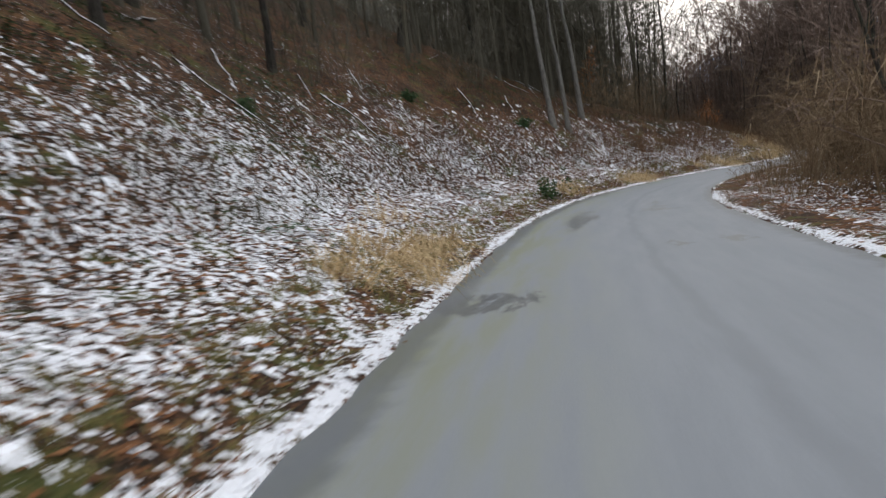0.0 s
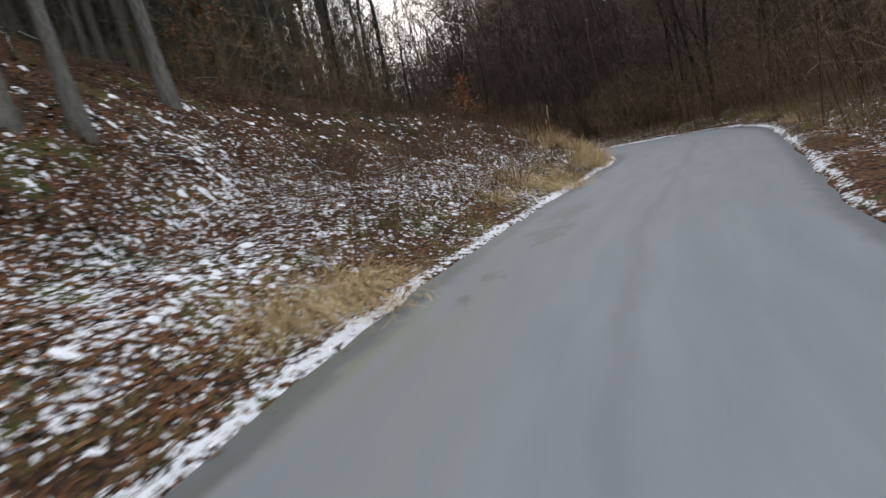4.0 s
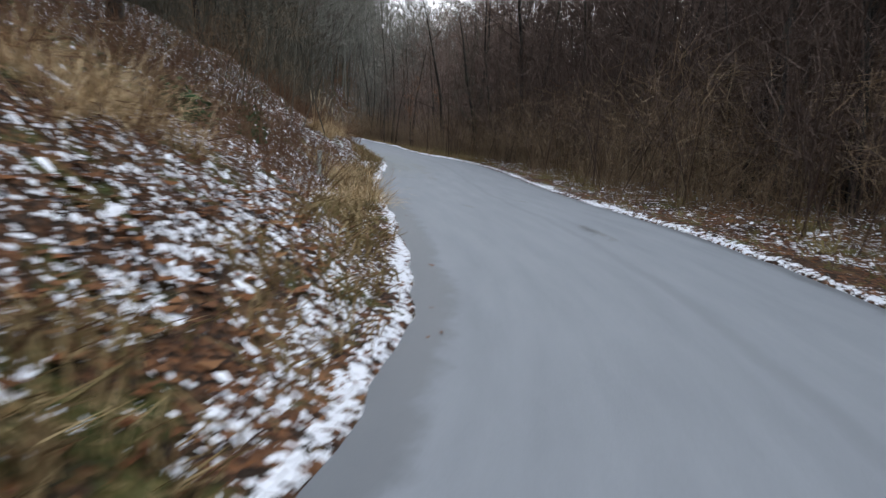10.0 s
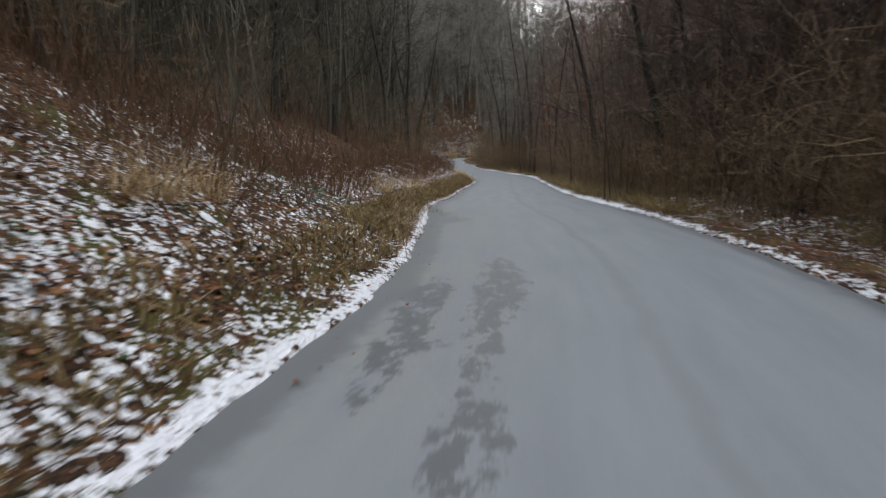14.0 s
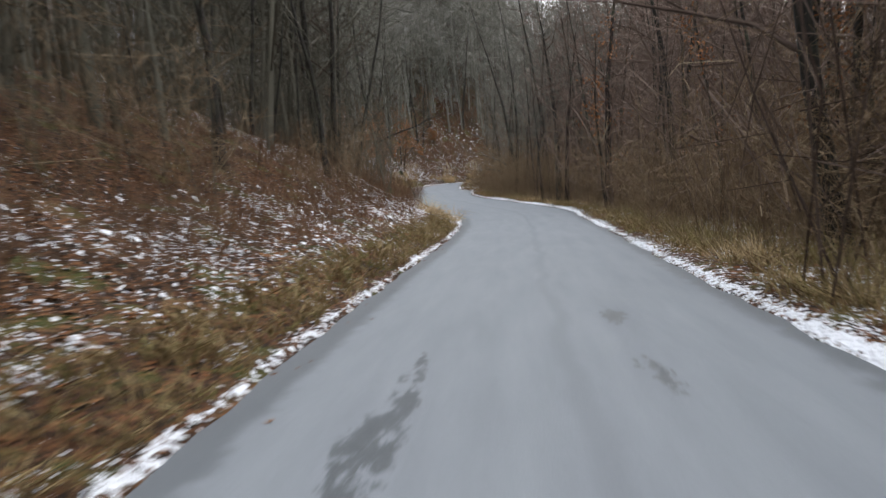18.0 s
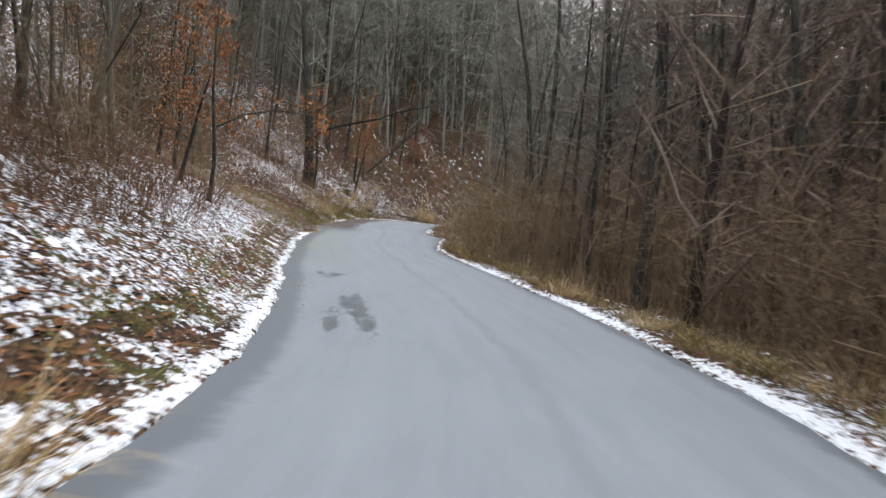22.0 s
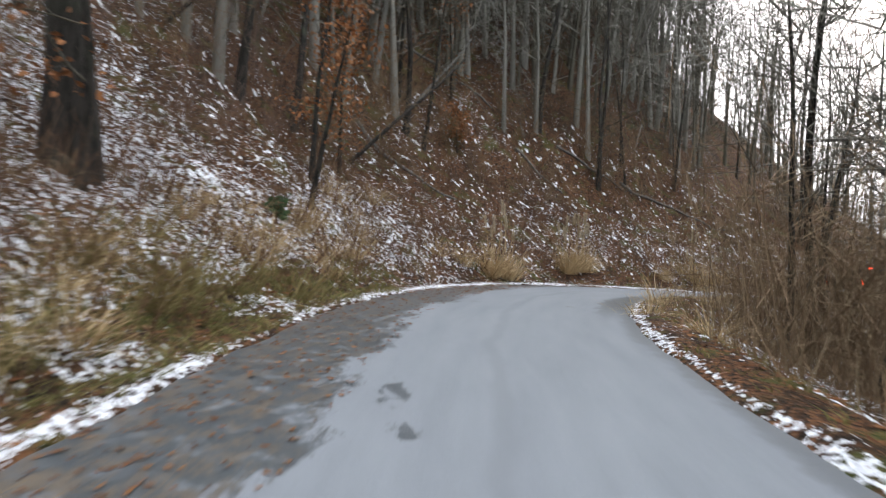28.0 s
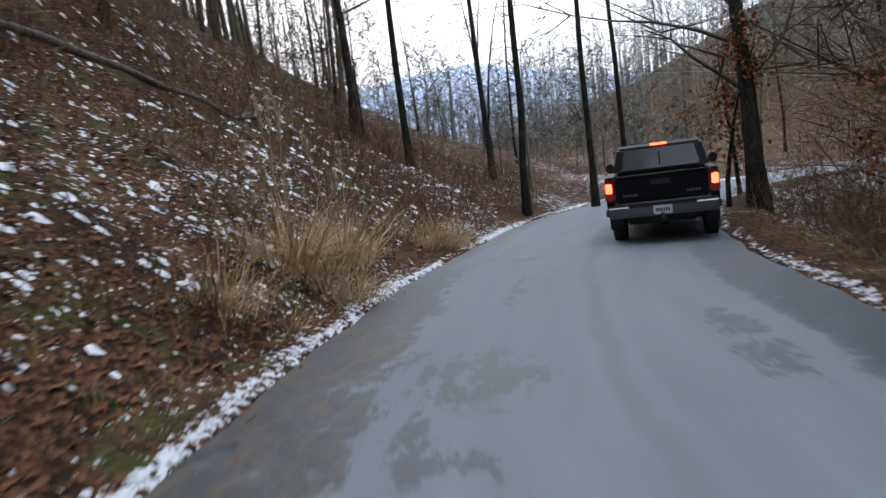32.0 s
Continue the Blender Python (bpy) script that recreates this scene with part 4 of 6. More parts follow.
bush = []
for k in range(5):
    stems, twigs = grow_brush(40 + k, 2.2 + .6 * k, 14, 6, .7, 4)
    bush.append((stems.mesh("stem_clump", BRUSH), twigs.mesh("crown", BRUSH)))
left, right = beside(700, 13, -10, 236, 2, 16, 1), beside(1500, 14, -10, 236, 1.4, 16, -1)
for k, p in enumerate(np.concatenate([left[:90], right[:205]])):
    ob = group_of("shrub", 0, 0, 0, 0, "leafless brown shrub of thin twigs beside the road", "shrub", "roadside thicket")
    ob.matrix_basis = pose(*p, rng.normal(0, 5), rng.normal(0, 5), rng.uniform(0, 360)) @ Matrix.Scale(rng.uniform(.7, 1.25), 4)
    part("stem_clump", bush[k % 5][0], None, ob)
    part("crown", bush[k % 5][1], None, ob)


def low_brush(seed):
    a, b = grow_brush(seed, 3.6, 8, 5, 1.0, 3, False)
    return np.concatenate([a.arrays()[0], b.arrays()[0]]), np.concatenate([a.arrays()[1], b.arrays()[1] + a.n])


for k, (spots, mat) in enumerate(((left[90:], TWIG), (right[205:750], BRUSH), (right[750:], RED_TWIG))):
    me = make_mesh("undergrowth", *spread_copies(low_brush(50 + k), spots, rng, .7, 1.5), (mat,), True)
    tagged(new("undergrowth", me), "tangled leafless undergrowth between the trees", "undergrowth", kind="stuff")



def thicket_piece(seed, tall, stems, subs, twigs, spread, width):
    """A tangle of thin stems, as arrays."""
    q = np.random.RandomState(seed)
    w = Tubes()
    for _ in range(stems):
        a, d0 = q.uniform(0, 6.28), spread * math.sqrt(q.uniform())
        ln = tall * q.uniform(.5, 1)
        sp = bent(q, (d0 * math.cos(a), d0 * math.sin(a), -.1), (q.normal(0, .22), q.normal(0, .22), 1), ln, 4, .13)
        w.sliver(sp[::2], width * np.array([1.2, .9, .4]), across(q, sp[1] - sp[0]))
        for _ in range(subs):
            d = q.normal(0, .6, 3) + (0, 0, .5)
            d /= np.linalg.norm(d)
            p = sp[q.randint(1, 5)]
            e = p + d * ln * q.uniform(.15, .35)
            w.sliver([p, e], (width * .7, width * .3), across(q, d))
            for _ in range(twigs):
                d = q.normal(0, .7, 3) + (0, 0, .35)
                d /= np.linalg.norm(d)
                m = p + (e - p) * q.uniform(.3, 1)
                w.sliver([m, m + d * ln * q.uniform(.06, .18)], (width * .55, width * .25), across(q, d))
    return w.arrays()


def thicket(name, arrays, n, seed, lo, hi, near, far, side, mat, label, size=(.7, 1.3)):
    p = along(n, seed, lo, hi, near, far, side, 1.1)
    p = p[clear_of_road(p[:, 0], p[:, 1], .8 * near)]
    p = p[~(on_side_track(p[:, 0], p[:, 1]) & (p[:, 0] < 4.5))]
    tagged(new(name, make_mesh(name, *spread_copies(arrays, p, np.random.RandomState(seed), *size), (mat,))), label, "undergrowth", kind="stuff")


# ---- leaf litter, snow lumps, verge grass ----
r = np.random.RandomState(71)


def along(n, seed, lo, hi, near, far, side, pull=1.6):
    """Random places beside the road, thicker towards it."""
    q = np.random.RandomState(seed)
    s, o = q.uniform(lo, hi, n), near + (far - near) * q.uniform(0, 1, n) ** pull
    d = side * (np.interp(s, RUN, LINE[:, 3]) + o)
    x, y = (np.interp(s, RUN, LINE[:, k]) + np.interp(s, RUN, NOR[:, k]) * d for k in (0, 1))
    off = ~(on_side_track(x, y) & (x < 6.8) & (x > -12))
    x, y = x[off], y[off]
    return np.stack([x, y, height(x, y)], 1)


def litter(name, spots, size, mat, label, category):
    """Curled leaves lying on the ground, each of four corners with two raised."""
    q = np.random.RandomState(len(spots))
    n = len(spots)
    a, z = q.uniform(0, 6.28, n), size * q.uniform(.5, 1.3, n)
    c, s = np.cos(a) * z, np.sin(a) * z
    up = q.uniform(.2, .9, (n, 2)) * z[:, None]
    b = spots + np.array([0, 0, .015])
    v = np.stack([b + np.stack([c, s, up[:, 0] * .6], 1), b + np.stack([-s * .6, c * .6, up[:, 1] * .1], 1),
                  b + np.stack([-c, -s, up[:, 1] * .6], 1), b + np.stack([s * .6, -c * .6, up[:, 0] * .2], 1)], 1).reshape(-1, 3)
    tagged(new(name, make_mesh(name, v, np.arange(4 * n).reshape(-1, 4), (mat,))), label, category, kind="stuff")


tangle = "dense tangle of thin leafless stems and vines"
high = [thicket_piece(160 + k, 6.5, 11, 4, 4, 2.0, .011) for k in range(2)]
thicket("thicket", high[0], 105, 501, 112, 168, 2.4, 15, -1, RED_TWIG, tangle)
thicket("thicket", high[1], 170, 502, 36, 114, 2.6, 16, -1, SHADE_VINE, tangle)
thicket("thicket", high[0], 120, 517, 78, 128, 2.4, 9, -1, SHADE_VINE, tangle, (.8, 1.5))
thicket("thicket", high[0], 45, 503, 166, 186, 2.6, 20, -1, BRUSH, tangle, (.5, 1.0))
thicket("thicket", high[0], 35, 518, 206, 240, 2.6, 20, -1, BRUSH, tangle, (.4, .8))
thicket("thicket", high[1], 170, 504, 84, 164, 3.8, 20, 1, TWIG, tangle)
thicket("thicket", high[0], 230, 505, -10, 84, 7.5, 24, 1, TWIG, tangle)
thicket("thicket", high[1], 90, 506, 190, 240, 7, 24, 1, TWIG, tangle, (.5, 1.0))
weed = [thicket_piece(170 + k, 1.1, 9, 2, 1, .5, .006) for k in range(2)]
stalks = "brown dead weed stalks and brambles covering the bank"
thicket("weed_stalks", weed[0], 1300, 511, 186, 236, .7, 10, 1, STALK, stalks)
thicket("weed_stalks", weed[1], 700, 512, 50, 110, 1.6, 8, 1, STALK, stalks)
thicket("weed_stalks", weed[0], 1000, 513, 100, 172, 2.0, 8, 1, STALK, stalks)
thicket("weed_stalks", weed[1], 1500, 514, -8, 56, 3.0, 20, 1, TWIG, stalks, (.5, 1.2))
thicket("thicket", high[1], 70, 510, 164, 190, 2.4, 11, -1, BRUSH, tangle, (.7, 1.0))
thicket("thicket", high[0], 45, 511, 40, 84, 3, 14, -1, BRUSH, tangle, (.3, .6))
thicket("thicket", high[0], 60, 509, 186, 204, 4, 15, 1, RED_TWIG, tangle, (.35, .7))
thicket("weed_stalks", weed[0], 300, 516, 36, 52, .9, 5, 1, STALK, stalks, (.5, 1.0))
thicket("weed_stalks", weed[1], 900, 515, 20, 232, 1.0, 4.5, -1, BRUSH, stalks)
thicket("thicket", high[1], 60, 507, 138, 186, 1.9, 5.5, -1, BRUSH, tangle, (.45, .8))
thicket("thicket", high[0], 40, 508, 112, 140, 2.2, 6, -1, BRUSH, tangle, (.45, .8))
sapling = thicket_piece(176, 4.6, 10, 2, 2, 1.0, .009)
thicket("sapling_thicket", sapling, 55, 521, 186, 208, 1.5, 6, -1, BRUSH, "thin upright leafless saplings beside the road", (.7, 1.3))
DEAD = island("dead_leaves", [(0.085, 0.038, 0.018), (0.20, 0.088, 0.036), (0.30, 0.155, 0.07), (0.13, 0.058, 0.026), (0.24, 0.10, 0.036)])
spots = np.concatenate([along(40000, 1, -4, 236, .15, 8, 1), along(14000, 2, -4, 236, .15, 4, -1)])
litter("fallen_leaves", spots, .075, DEAD, "curled brown fallen leaves scattered over the banks", "leaves")

# leaves washed and blown onto the edges of the lane
q = np.random.RandomState(91)
run = np.concatenate([q.uniform(184, 207, 1300), q.uniform(-4, 230, 220)])
inset = np.concatenate([1.5 * q.uniform(0, 1, 1300) ** 1.3, .5 * q.uniform(0, 1, 220) ** 1.5]) + .06
px, py, pz, ph = (np.interp(run, RUN, LINE[:, k]) for k in range(4))
d = ph - inset
spots = np.stack([px + np.interp(run, RUN, NOR[:, 0]) * d, py + np.interp(run, RUN, NOR[:, 1]) * d, pz - .04 * (d / ph) ** 2 - .008], 1)
litter("leaves_on_road", spots, .036, DEAD, "wet brown leaves lying along the edge of the road", "leaves")


def lumps(name, spots, lo, hi, label):
    """Low rounded pads of snow with uneven rims."""
    bare = np.abs(spots[:, 1] - np.interp(-spots[:, 0], -TRACK[:, 0], TRACK[:, 1])) < 6
    spots = spots[~(bare & (spots[:, 0] < 5))]
    q = np.random.RandomState(len(spots))
    n, k = len(spots), 7
    size = q.uniform(lo, hi, n) * q.uniform(.6, 1.4, n)
    a = np.arange(k)[None] * 2 * math.pi / k + q.uniform(0, 6, (n, 1))
    rad = size[:, None] * q.uniform(.55, 1.25, (n, k))
    ring = np.stack([spots[:, 0, None] + np.cos(a) * rad, spots[:, 1, None] + np.sin(a) * rad * .75, spots[:, 2, None] + 0 * a], -1)
    ring[..., 2] = height(ring[..., 0], ring[..., 1]).reshape(n, k) - .012
    mid = spots + np.stack([0 * size, 0 * size, .018 + size * .16], 1)
    inner = mid[:, None] * .45 + ring * .55 + np.array([0, 0, .014])
    v = np.concatenate([ring, inner, mid[:, None]], 1)
    b = (np.arange(n) * (2 * k + 1))[:, None]
    j = np.arange(k)[None]
    j2 = (j + 1) % k
    quads = np.stack([b + j, b + j2, b + k + j2, b + k + j], -1).reshape(-1, 4)
    caps = np.stack([b + k + j, b + k + j2, b + 2 * k + 0 * j, b + 2 * k + 0 * j], -1).reshape(-1, 4)
    me = bpy.data.meshes.new(name)
    me.from_pydata(v.reshape(-1, 3).tolist(), [], quads.tolist() + caps[:, :3].tolist())
    me.materials.append(SNOW)
    me.polygons.foreach_set("use_smooth", np.ones(len(me.polygons), bool))
    tagged(new(name, me), label, "snow", kind="stuff")


lumps("snow_patches", np.concatenate([along(3400, 3, -4, 60, .4, 7, 1, 1.2), along(1500, 13, 60, 182, .4, 5, 1, 1.2), along(3000, 14, 182, 232, .4, 9, 1, 1.0), along(1500, 4, -4, 225, .3, 3, -1, 1.3)]), .035, .10, "thin broken patches of settled snow on the litter")
lumps("snow_edging", np.concatenate([along(560, 5, -4, 110, .06, .2, 1, 1), along(420, 15, 150, 230, .06, .2, 1, 1), along(900, 6, -4, 225, .10, .5, -1, 1)]), .03, .08, "ragged line of snow along the road edge")
VERGE_GRASS = island("verge_grass", [(0.16, 0.16, 0.05), (0.30, 0.25, 0.11), (0.12, 0.14, 0.035), (0.38, 0.30, 0.15)])
blade = Tubes()
for _ in range(13):
    a, ln = r.uniform(0, 6.28), r.uniform(.1, .24)
    p = np.array([r.normal(0, .05), r.normal(0, .05), -.03])
    d = np.array([math.cos(a) * .4, math.sin(a) * .4, 1])
    blade.sliver([p, p + d * ln * .5, p + d * ln * .5 + (math.cos(a) * ln * .45, math.sin(a) * ln * .45, ln * .2)], (.004, .004, .001), across(r, d))
blade = blade.arrays()
spots = np.concatenate([along(1500, 7, -4, 60, .2, 1.7, 1, 1), along(1000, 8, 75, 180, .25, 1.3, 1, 1), along(1500, 18, 179, 201, .08, 1.2, 1, 1), along(900, 9, 60, 232, .2, 1.7, -1, 1), along(120, 10, 200, 232, .4, 1.4, 1, 1)])
long_spots = np.concatenate([along(620, 27, 100, 150, .22, 1.3, 1, 1), along(600, 28, 108, 178, .35, 1.5, -1, 1), along(350, 29, 66, 100, .3, 1.4, 1, 1)])
long_spots = long_spots[~(on_side_track(long_spots[:, 0], long_spots[:, 1]) & (long_spots[:, 0] < 9))]
tagged(new("long_verge_grass", make_mesh("long_verge_grass", *spread_copies(blade, long_spots, rng, 1.4, 2.7), (island("bleached_grass", [(0.24, 0.17, 0.08), (0.36, 0.27, 0.14), (0.16, 0.13, 0.05), (0.20, 0.115, 0.06)]),))), "longer bleached grass hanging over the verges", "grass", kind="stuff")
tagged(new("verge_grass", make_mesh("verge_grass", *spread_copies(blade, spots, rng, .6, 1.5), (VERGE_GRASS,))), "short yellow-green grass along the verges", "grass", kind="stuff")

# ---- dry grass tufts ----
tuft = [grow_tuft(60 + k, 120, .95 + .15 * k, .55, .2, .007).mesh("grass_tuft", STRAW) for k in range(3)]
mound = [grow_tuft(65 + k, 260, 1.25, .95, .38, .007, (.5, .1)).mesh("grass_mound", STRAW) for k in range(3)]


def tufts(kind, name, spots, label, lo, hi, group):
    for k, (x, y) in enumerate(spots):
        if x < 6.8 and abs(y - 168.2) < 3.9:
            continue
        ob = new(name, kind[k % len(kind)])
        ob.matrix_basis = pose(x, y, at(x, y) - .03, 0, 0, rng.uniform(0, 360)) @ Matrix.Scale(rng.uniform(lo, hi), 4)
        tagged(ob, label, "grass", group)


def by_run(s, beyond, side):
    i = min(int(np.searchsorted(RUN, s)), len(LINE) - 1)
    d = side * (LINE[i, 3] + beyond)
    return LINE[i, 0] + NOR[i, 0] * d, LINE[i, 1] + NOR[i, 1] * d


def clump(s, beyond, side, n, ds, do, seed):
    q = np.random.RandomState(seed)
    return [by_run(s + q.normal(0, ds), max(.35, beyond + q.normal(0, do)), side) for _ in range(n)]


straw = "long dry straw-coloured grass arching over the bank"
tufts(mound, "grass_mound", clump(9.5, 1.7, 1, 7, .9, .5, 1) + clump(13.5, 1.4, 1, 7, .8, .4, 2) + clump(29, 1.4, 1, 3, .5, .3, 3) + clump(35.5, .8, 1, 8, .9, .35, 4)
      + clump(46, .9, 1, 8, 1.2, .4, 6), straw, .7, 1.05, "straw mounds on the bank")
tufts(tuft, "grass_tuft", clump(53, .9, 1, 13, 1.6, .5, 7) + clump(58, 1.0, 1, 12, 1.8, .5, 8) + clump(62.6, 1.4, 1, 7, 1.0, .4, 9) + clump(56, 2.4, 1, 8, 1.2, .5, 51) + clump(65, 2.8, 1, 7, 1, .5, 52) + clump(72.6, 2.9, 1, 9, 1, .6, 10)
      + clump(88.5, 1.4, 1, 12, 1.2, .5, 11) + clump(81.3, .8, 1, 8, .8, .35, 12) + clump(98, 2, 1, 4, 1, .5, 13) + clump(117, 1.5, 1, 4, 2, .6, 14)
      + clump(152, 1.2, 1, 9, 1.5, .5, 15), straw, .55, 1.0, "dry grass tufts")
tufts(tuft, "grass_tuft", clump(199, 1.1, 1, 6, 1.5, .4, 18) + clump(207, 1.2, 1, 9, 1.2, .5, 19) + clump(220, .8, 1, 10, 1.2, .35, 20) + clump(225, .8, 1, 8, 1.2, .3, 21)
      + clump(129, 1.5, -1, 5, 3, .5, 22) + clump(184, 1.6, 1, 6, 1.2, .5, 34) + clump(191, 1.3, 1, 8, 1.5, .4, 35) + clump(203, 2.2, 1, 9, 2, .5, 36) + clump(196, 2.0, 1, 6, 1.5, .5, 37) + clump(163, 1.0, -1, 6, 4, .4, 23) + clump(205, 1.0, -1, 6, 5, .5, 24) + clump(60, 1.0, -1, 4, 6, .4, 25),
      "dry straw-coloured grass tuft at the road edge", .55, 1.0, "dry grass tufts")
fern = [grow_tuft(69 + k, 130, 1.0, .9, .35, .007, (.3, .4)).mesh("brown_grass", BRUSH) for k in range(2)]
tufts(fern, "brown_grass", clump(188, 1.6, 1, 14, 3.0, .8, 26) + clump(190, 3.6, 1, 22, 5, 1.2, 31) + clump(205, 3.2, 1, 22, 7, 1.2, 32) + clump(222, 3, 1, 12, 5, 1.2, 33) + clump(140, 1.5, 1, 8, 8, .5, 27) + clump(110, 1.4, 1, 6, 6, .5, 28) + clump(176, 1.2, -1, 6, 5, .4, 29)
      + clump(145, 1.3, -1, 10, 10, .4, 30), "matted brown dead grass on the bank", .7, 1.2, "brown dead grass")


OLIVE = island("olive_dead_grass", [(0.22, 0.18, 0.075), (0.32, 0.255, 0.11), (0.17, 0.15, 0.06)])
olive = [grow_tuft(75 + k, 130, 1.0, .45, .3, .007, (.1, .1)).mesh("olive_grass", OLIVE) for k in range(2)]
tufts(olive, "olive_grass", clump(120, 2.0, -1, 16, 6, .5, 41) + clump(134, 2.0, -1, 20, 6, .5, 42) + clump(148, 1.8, -1, 20, 6, .5, 43) + clump(80, 2.0, -1, 16, 12, .4, 44)
      + clump(60, 1.8, -1, 12, 8, .4, 45) + clump(193, 1.3, 1, 12, 2.0, .5, 46) + clump(178, 1.6, -1, 12, 5, .4, 47), "thick olive-brown dead grass along the verge", .6, 1.1, "olive dead grass")


def plume(x, y, stems, seed, label, size=1.0):
    """Tall dry reed grass with feathery heads."""
    q = np.random.RandomState(seed)
    ob = group_of("plume_grass", x, y, at(x, y) - .03, 0, label, "grass", "plume grass", size)
    s, h = Tubes(), Ribbons()
    for _ in range(stems):
        a = q.uniform(0, 6.28)
        p = bent(q, (.12 * math.cos(a), .12 * math.sin(a), -.05), (q.normal(0, .09), q.normal(0, .09), 1), q.uniform(1.4, 2.6), 4, .05)
        s.add(p, (.009, .009, .008, .006, .004), 3)
        for _ in range(110):
            u = q.uniform(0, .75)
            b = p[-1] + (p[-2] - p[-1]) * u
            d = q.normal(0, .3, 3) + (0, 0, 1)
            d = d / np.linalg.norm(d) * q.uniform(.07, .15)
            w = np.cross(d, (0, 0, 1))
            h.add([b, b + d * .6, b + d + (0, 0, -.02)], (.008, .016, .004), w / (np.linalg.norm(w) + 1e-6))
    part("stem", s.mesh("stem", STRAW), None, ob)
    part("plume", h.mesh("plume", PLUME), None, ob, "pale feathery seed heads")
    part("blade", grow_tuft(seed, 260, 1.5, .45, .2, .009).mesh("blade", STRAW), None, ob)


PLUME = island("pale_plumes", [(0.60, 0.51, 0.36), (0.70, 0.61, 0.45), (0.52, 0.43, 0.28)])
for k, (s, o) in enumerate(((94.6, 2.3), (95.2, 2.7), (94.2, 2.9), (56, 2.2))):
    plume(*by_run(s, o, 1), 3 + k % 3, 200 + k, "tall dry reed grass with pale feathery plumes", .62)
for k, (x, y, n) in enumerate(((3.2, 201.2, 8), (3.5, 201.7, 6), (2.9, 200.5, 6), (8.2, 207.4, 5), (9.4, 208.4, 4), (.9, 195.1, 5), (1.25, 195.9, 5))):
    plume(x, y, n, 210 + k, "tall dry reed grass with pale feathery plumes")

# ---- trees and things that stand out ----
pale = [stand((PALE_BARK, TWIG), 120 + k, 15 + k, .17, .36, 12, 4, 3) for k in range(2)]
for x, y, k, sc in ((6.3, 38.9, 0, 1.0), (7.2, 39.6, 1, .8), (8.7, 43.2, 1, .95)):
    plant(pale[k], pose(x, y, at(x, y) - .1, 0, -3, 40 * k) @ Matrix.Scale(sc, 4), "tall pale-barked bare tree at the top of the bank")
big = [stand((BARK, TWIG), 130 + k, 15, .25, .20, 16, 6, 6, .05) for k in range(2)]
for x, y, k, sc, turn in ((19.6, 208.0, 1, .9, 80), (12.0, 199.8, 0, .7, 200), (29.9, 109.8, 0, .9, 120), (30.3, 107.4, 1, .75, 240)):
    plant(big[k], pose(x, y, at(x, y) - .1, 0, 0, turn) @ Matrix.Scale(sc, 4), "large dark-barked bare tree with heavy limbs")
old = plant(big[0], pose(-2.3, 180.4, at(-2.3, 180.4) - .1) @ Matrix.Scale(1.35, 4), "large old dark-barked tree with a long level limb")
arm = Tubes()
q = np.random.RandomState(9)
line = np.array([(0, 0, 2.5), (.9, 0, 2.95), (2.0, .15, 3.25), (3.1, .3, 3.55), (4.1, .5, 4.0), (5.3, .7, 4.3)])
arm.add(line, np.linspace(.085, .015, 6), 6)
for p in line[2:]:
    for _ in range(5):
        d = q.normal(0, .5, 3) + (.4, .2, .45)
        tip = bent(q, p, d / np.linalg.norm(d), q.uniform(.5, 1.3), 3, .2)
        arm.add(tip, (.014, .011, .007, .003), 3)
part("limb", arm.mesh("limb", BARK), None, old, "long level limb reaching towards the road")
VINE_BARK = island("dark_vine_covered_bark", [(0.035, 0.024, 0.020), (0.07, 0.042, 0.034), (0.05, 0.03, 0.024)], grain=14.0, furrow=.8)
vined = stand((VINE_BARK, RED_TWIG), 150, 15, .19, .04, 34, 4, 4)
for x, y, sc in ((22.9, 144.6, 1.0), (23.4, 148.4, .85), (20.0, 153.6, .8)):
    plant(vined, pose(x, y, at(x, y) - .1, 0, 0, 50 * sc) @ Matrix.Scale(sc, 4), "dark upright tree trunk wrapped in reddish vines")
slim = [stand((BARK, TWIG), 140 + k, 17, .13, .55, 8, 3, 2) for k in range(2)]
for k, (x, y) in enumerate(((18.9, 215.6), (22.2, 215.9), (21.0, 220.0), (25.6, 217.5), (16.6, 218.5))):
    plant(slim[k % 2], pose(x, y, at(x, y) - .1, 0, 0, 70 * k), "tall slim bare tree below the bend")


for k, (x, y, sc) in enumerate(((-4.6, 178.6, .66), (-5.1, 179.4, .74), (-7.5, 184.0, .8))):
    plant(slim[k % 2], pose(x, y, at(x, y) - .1, 0, 0, 50 * k) @ Matrix.Scale(sc, 4), "slim bare tree on the slope beside the old tree")


def limb(points, girth, name, label, mat=BARK, sides=7):
    t = Tubes()
    n = len(points)
    t.add(points, girth * np.linspace(1, .45, n), sides)
    t.add([points[0], points[0] + (np.array(points[0]) - points[1]) * .01], (girth, girth * .2), sides)
    return tagged(new(name, t.mesh(name, mat)), label, "log")


def log(x, y, turn, length, girth, seed, label, drop=0.0, mat=None):
    q = np.random.RandomState(seed)
    c, s = math.cos(radians(turn)), math.sin(radians(turn))
    pts = []
    for u in np.linspace(-.5, .5, 9):
        px, py = x + c * u * length + q.normal(0, .03), y + s * u * length + q.normal(0, .03)
        pts.append((px, py, at(px, py) + girth * .7 + drop))
    limb(np.array(pts), girth, "fallen_log", label, mat or BARK)


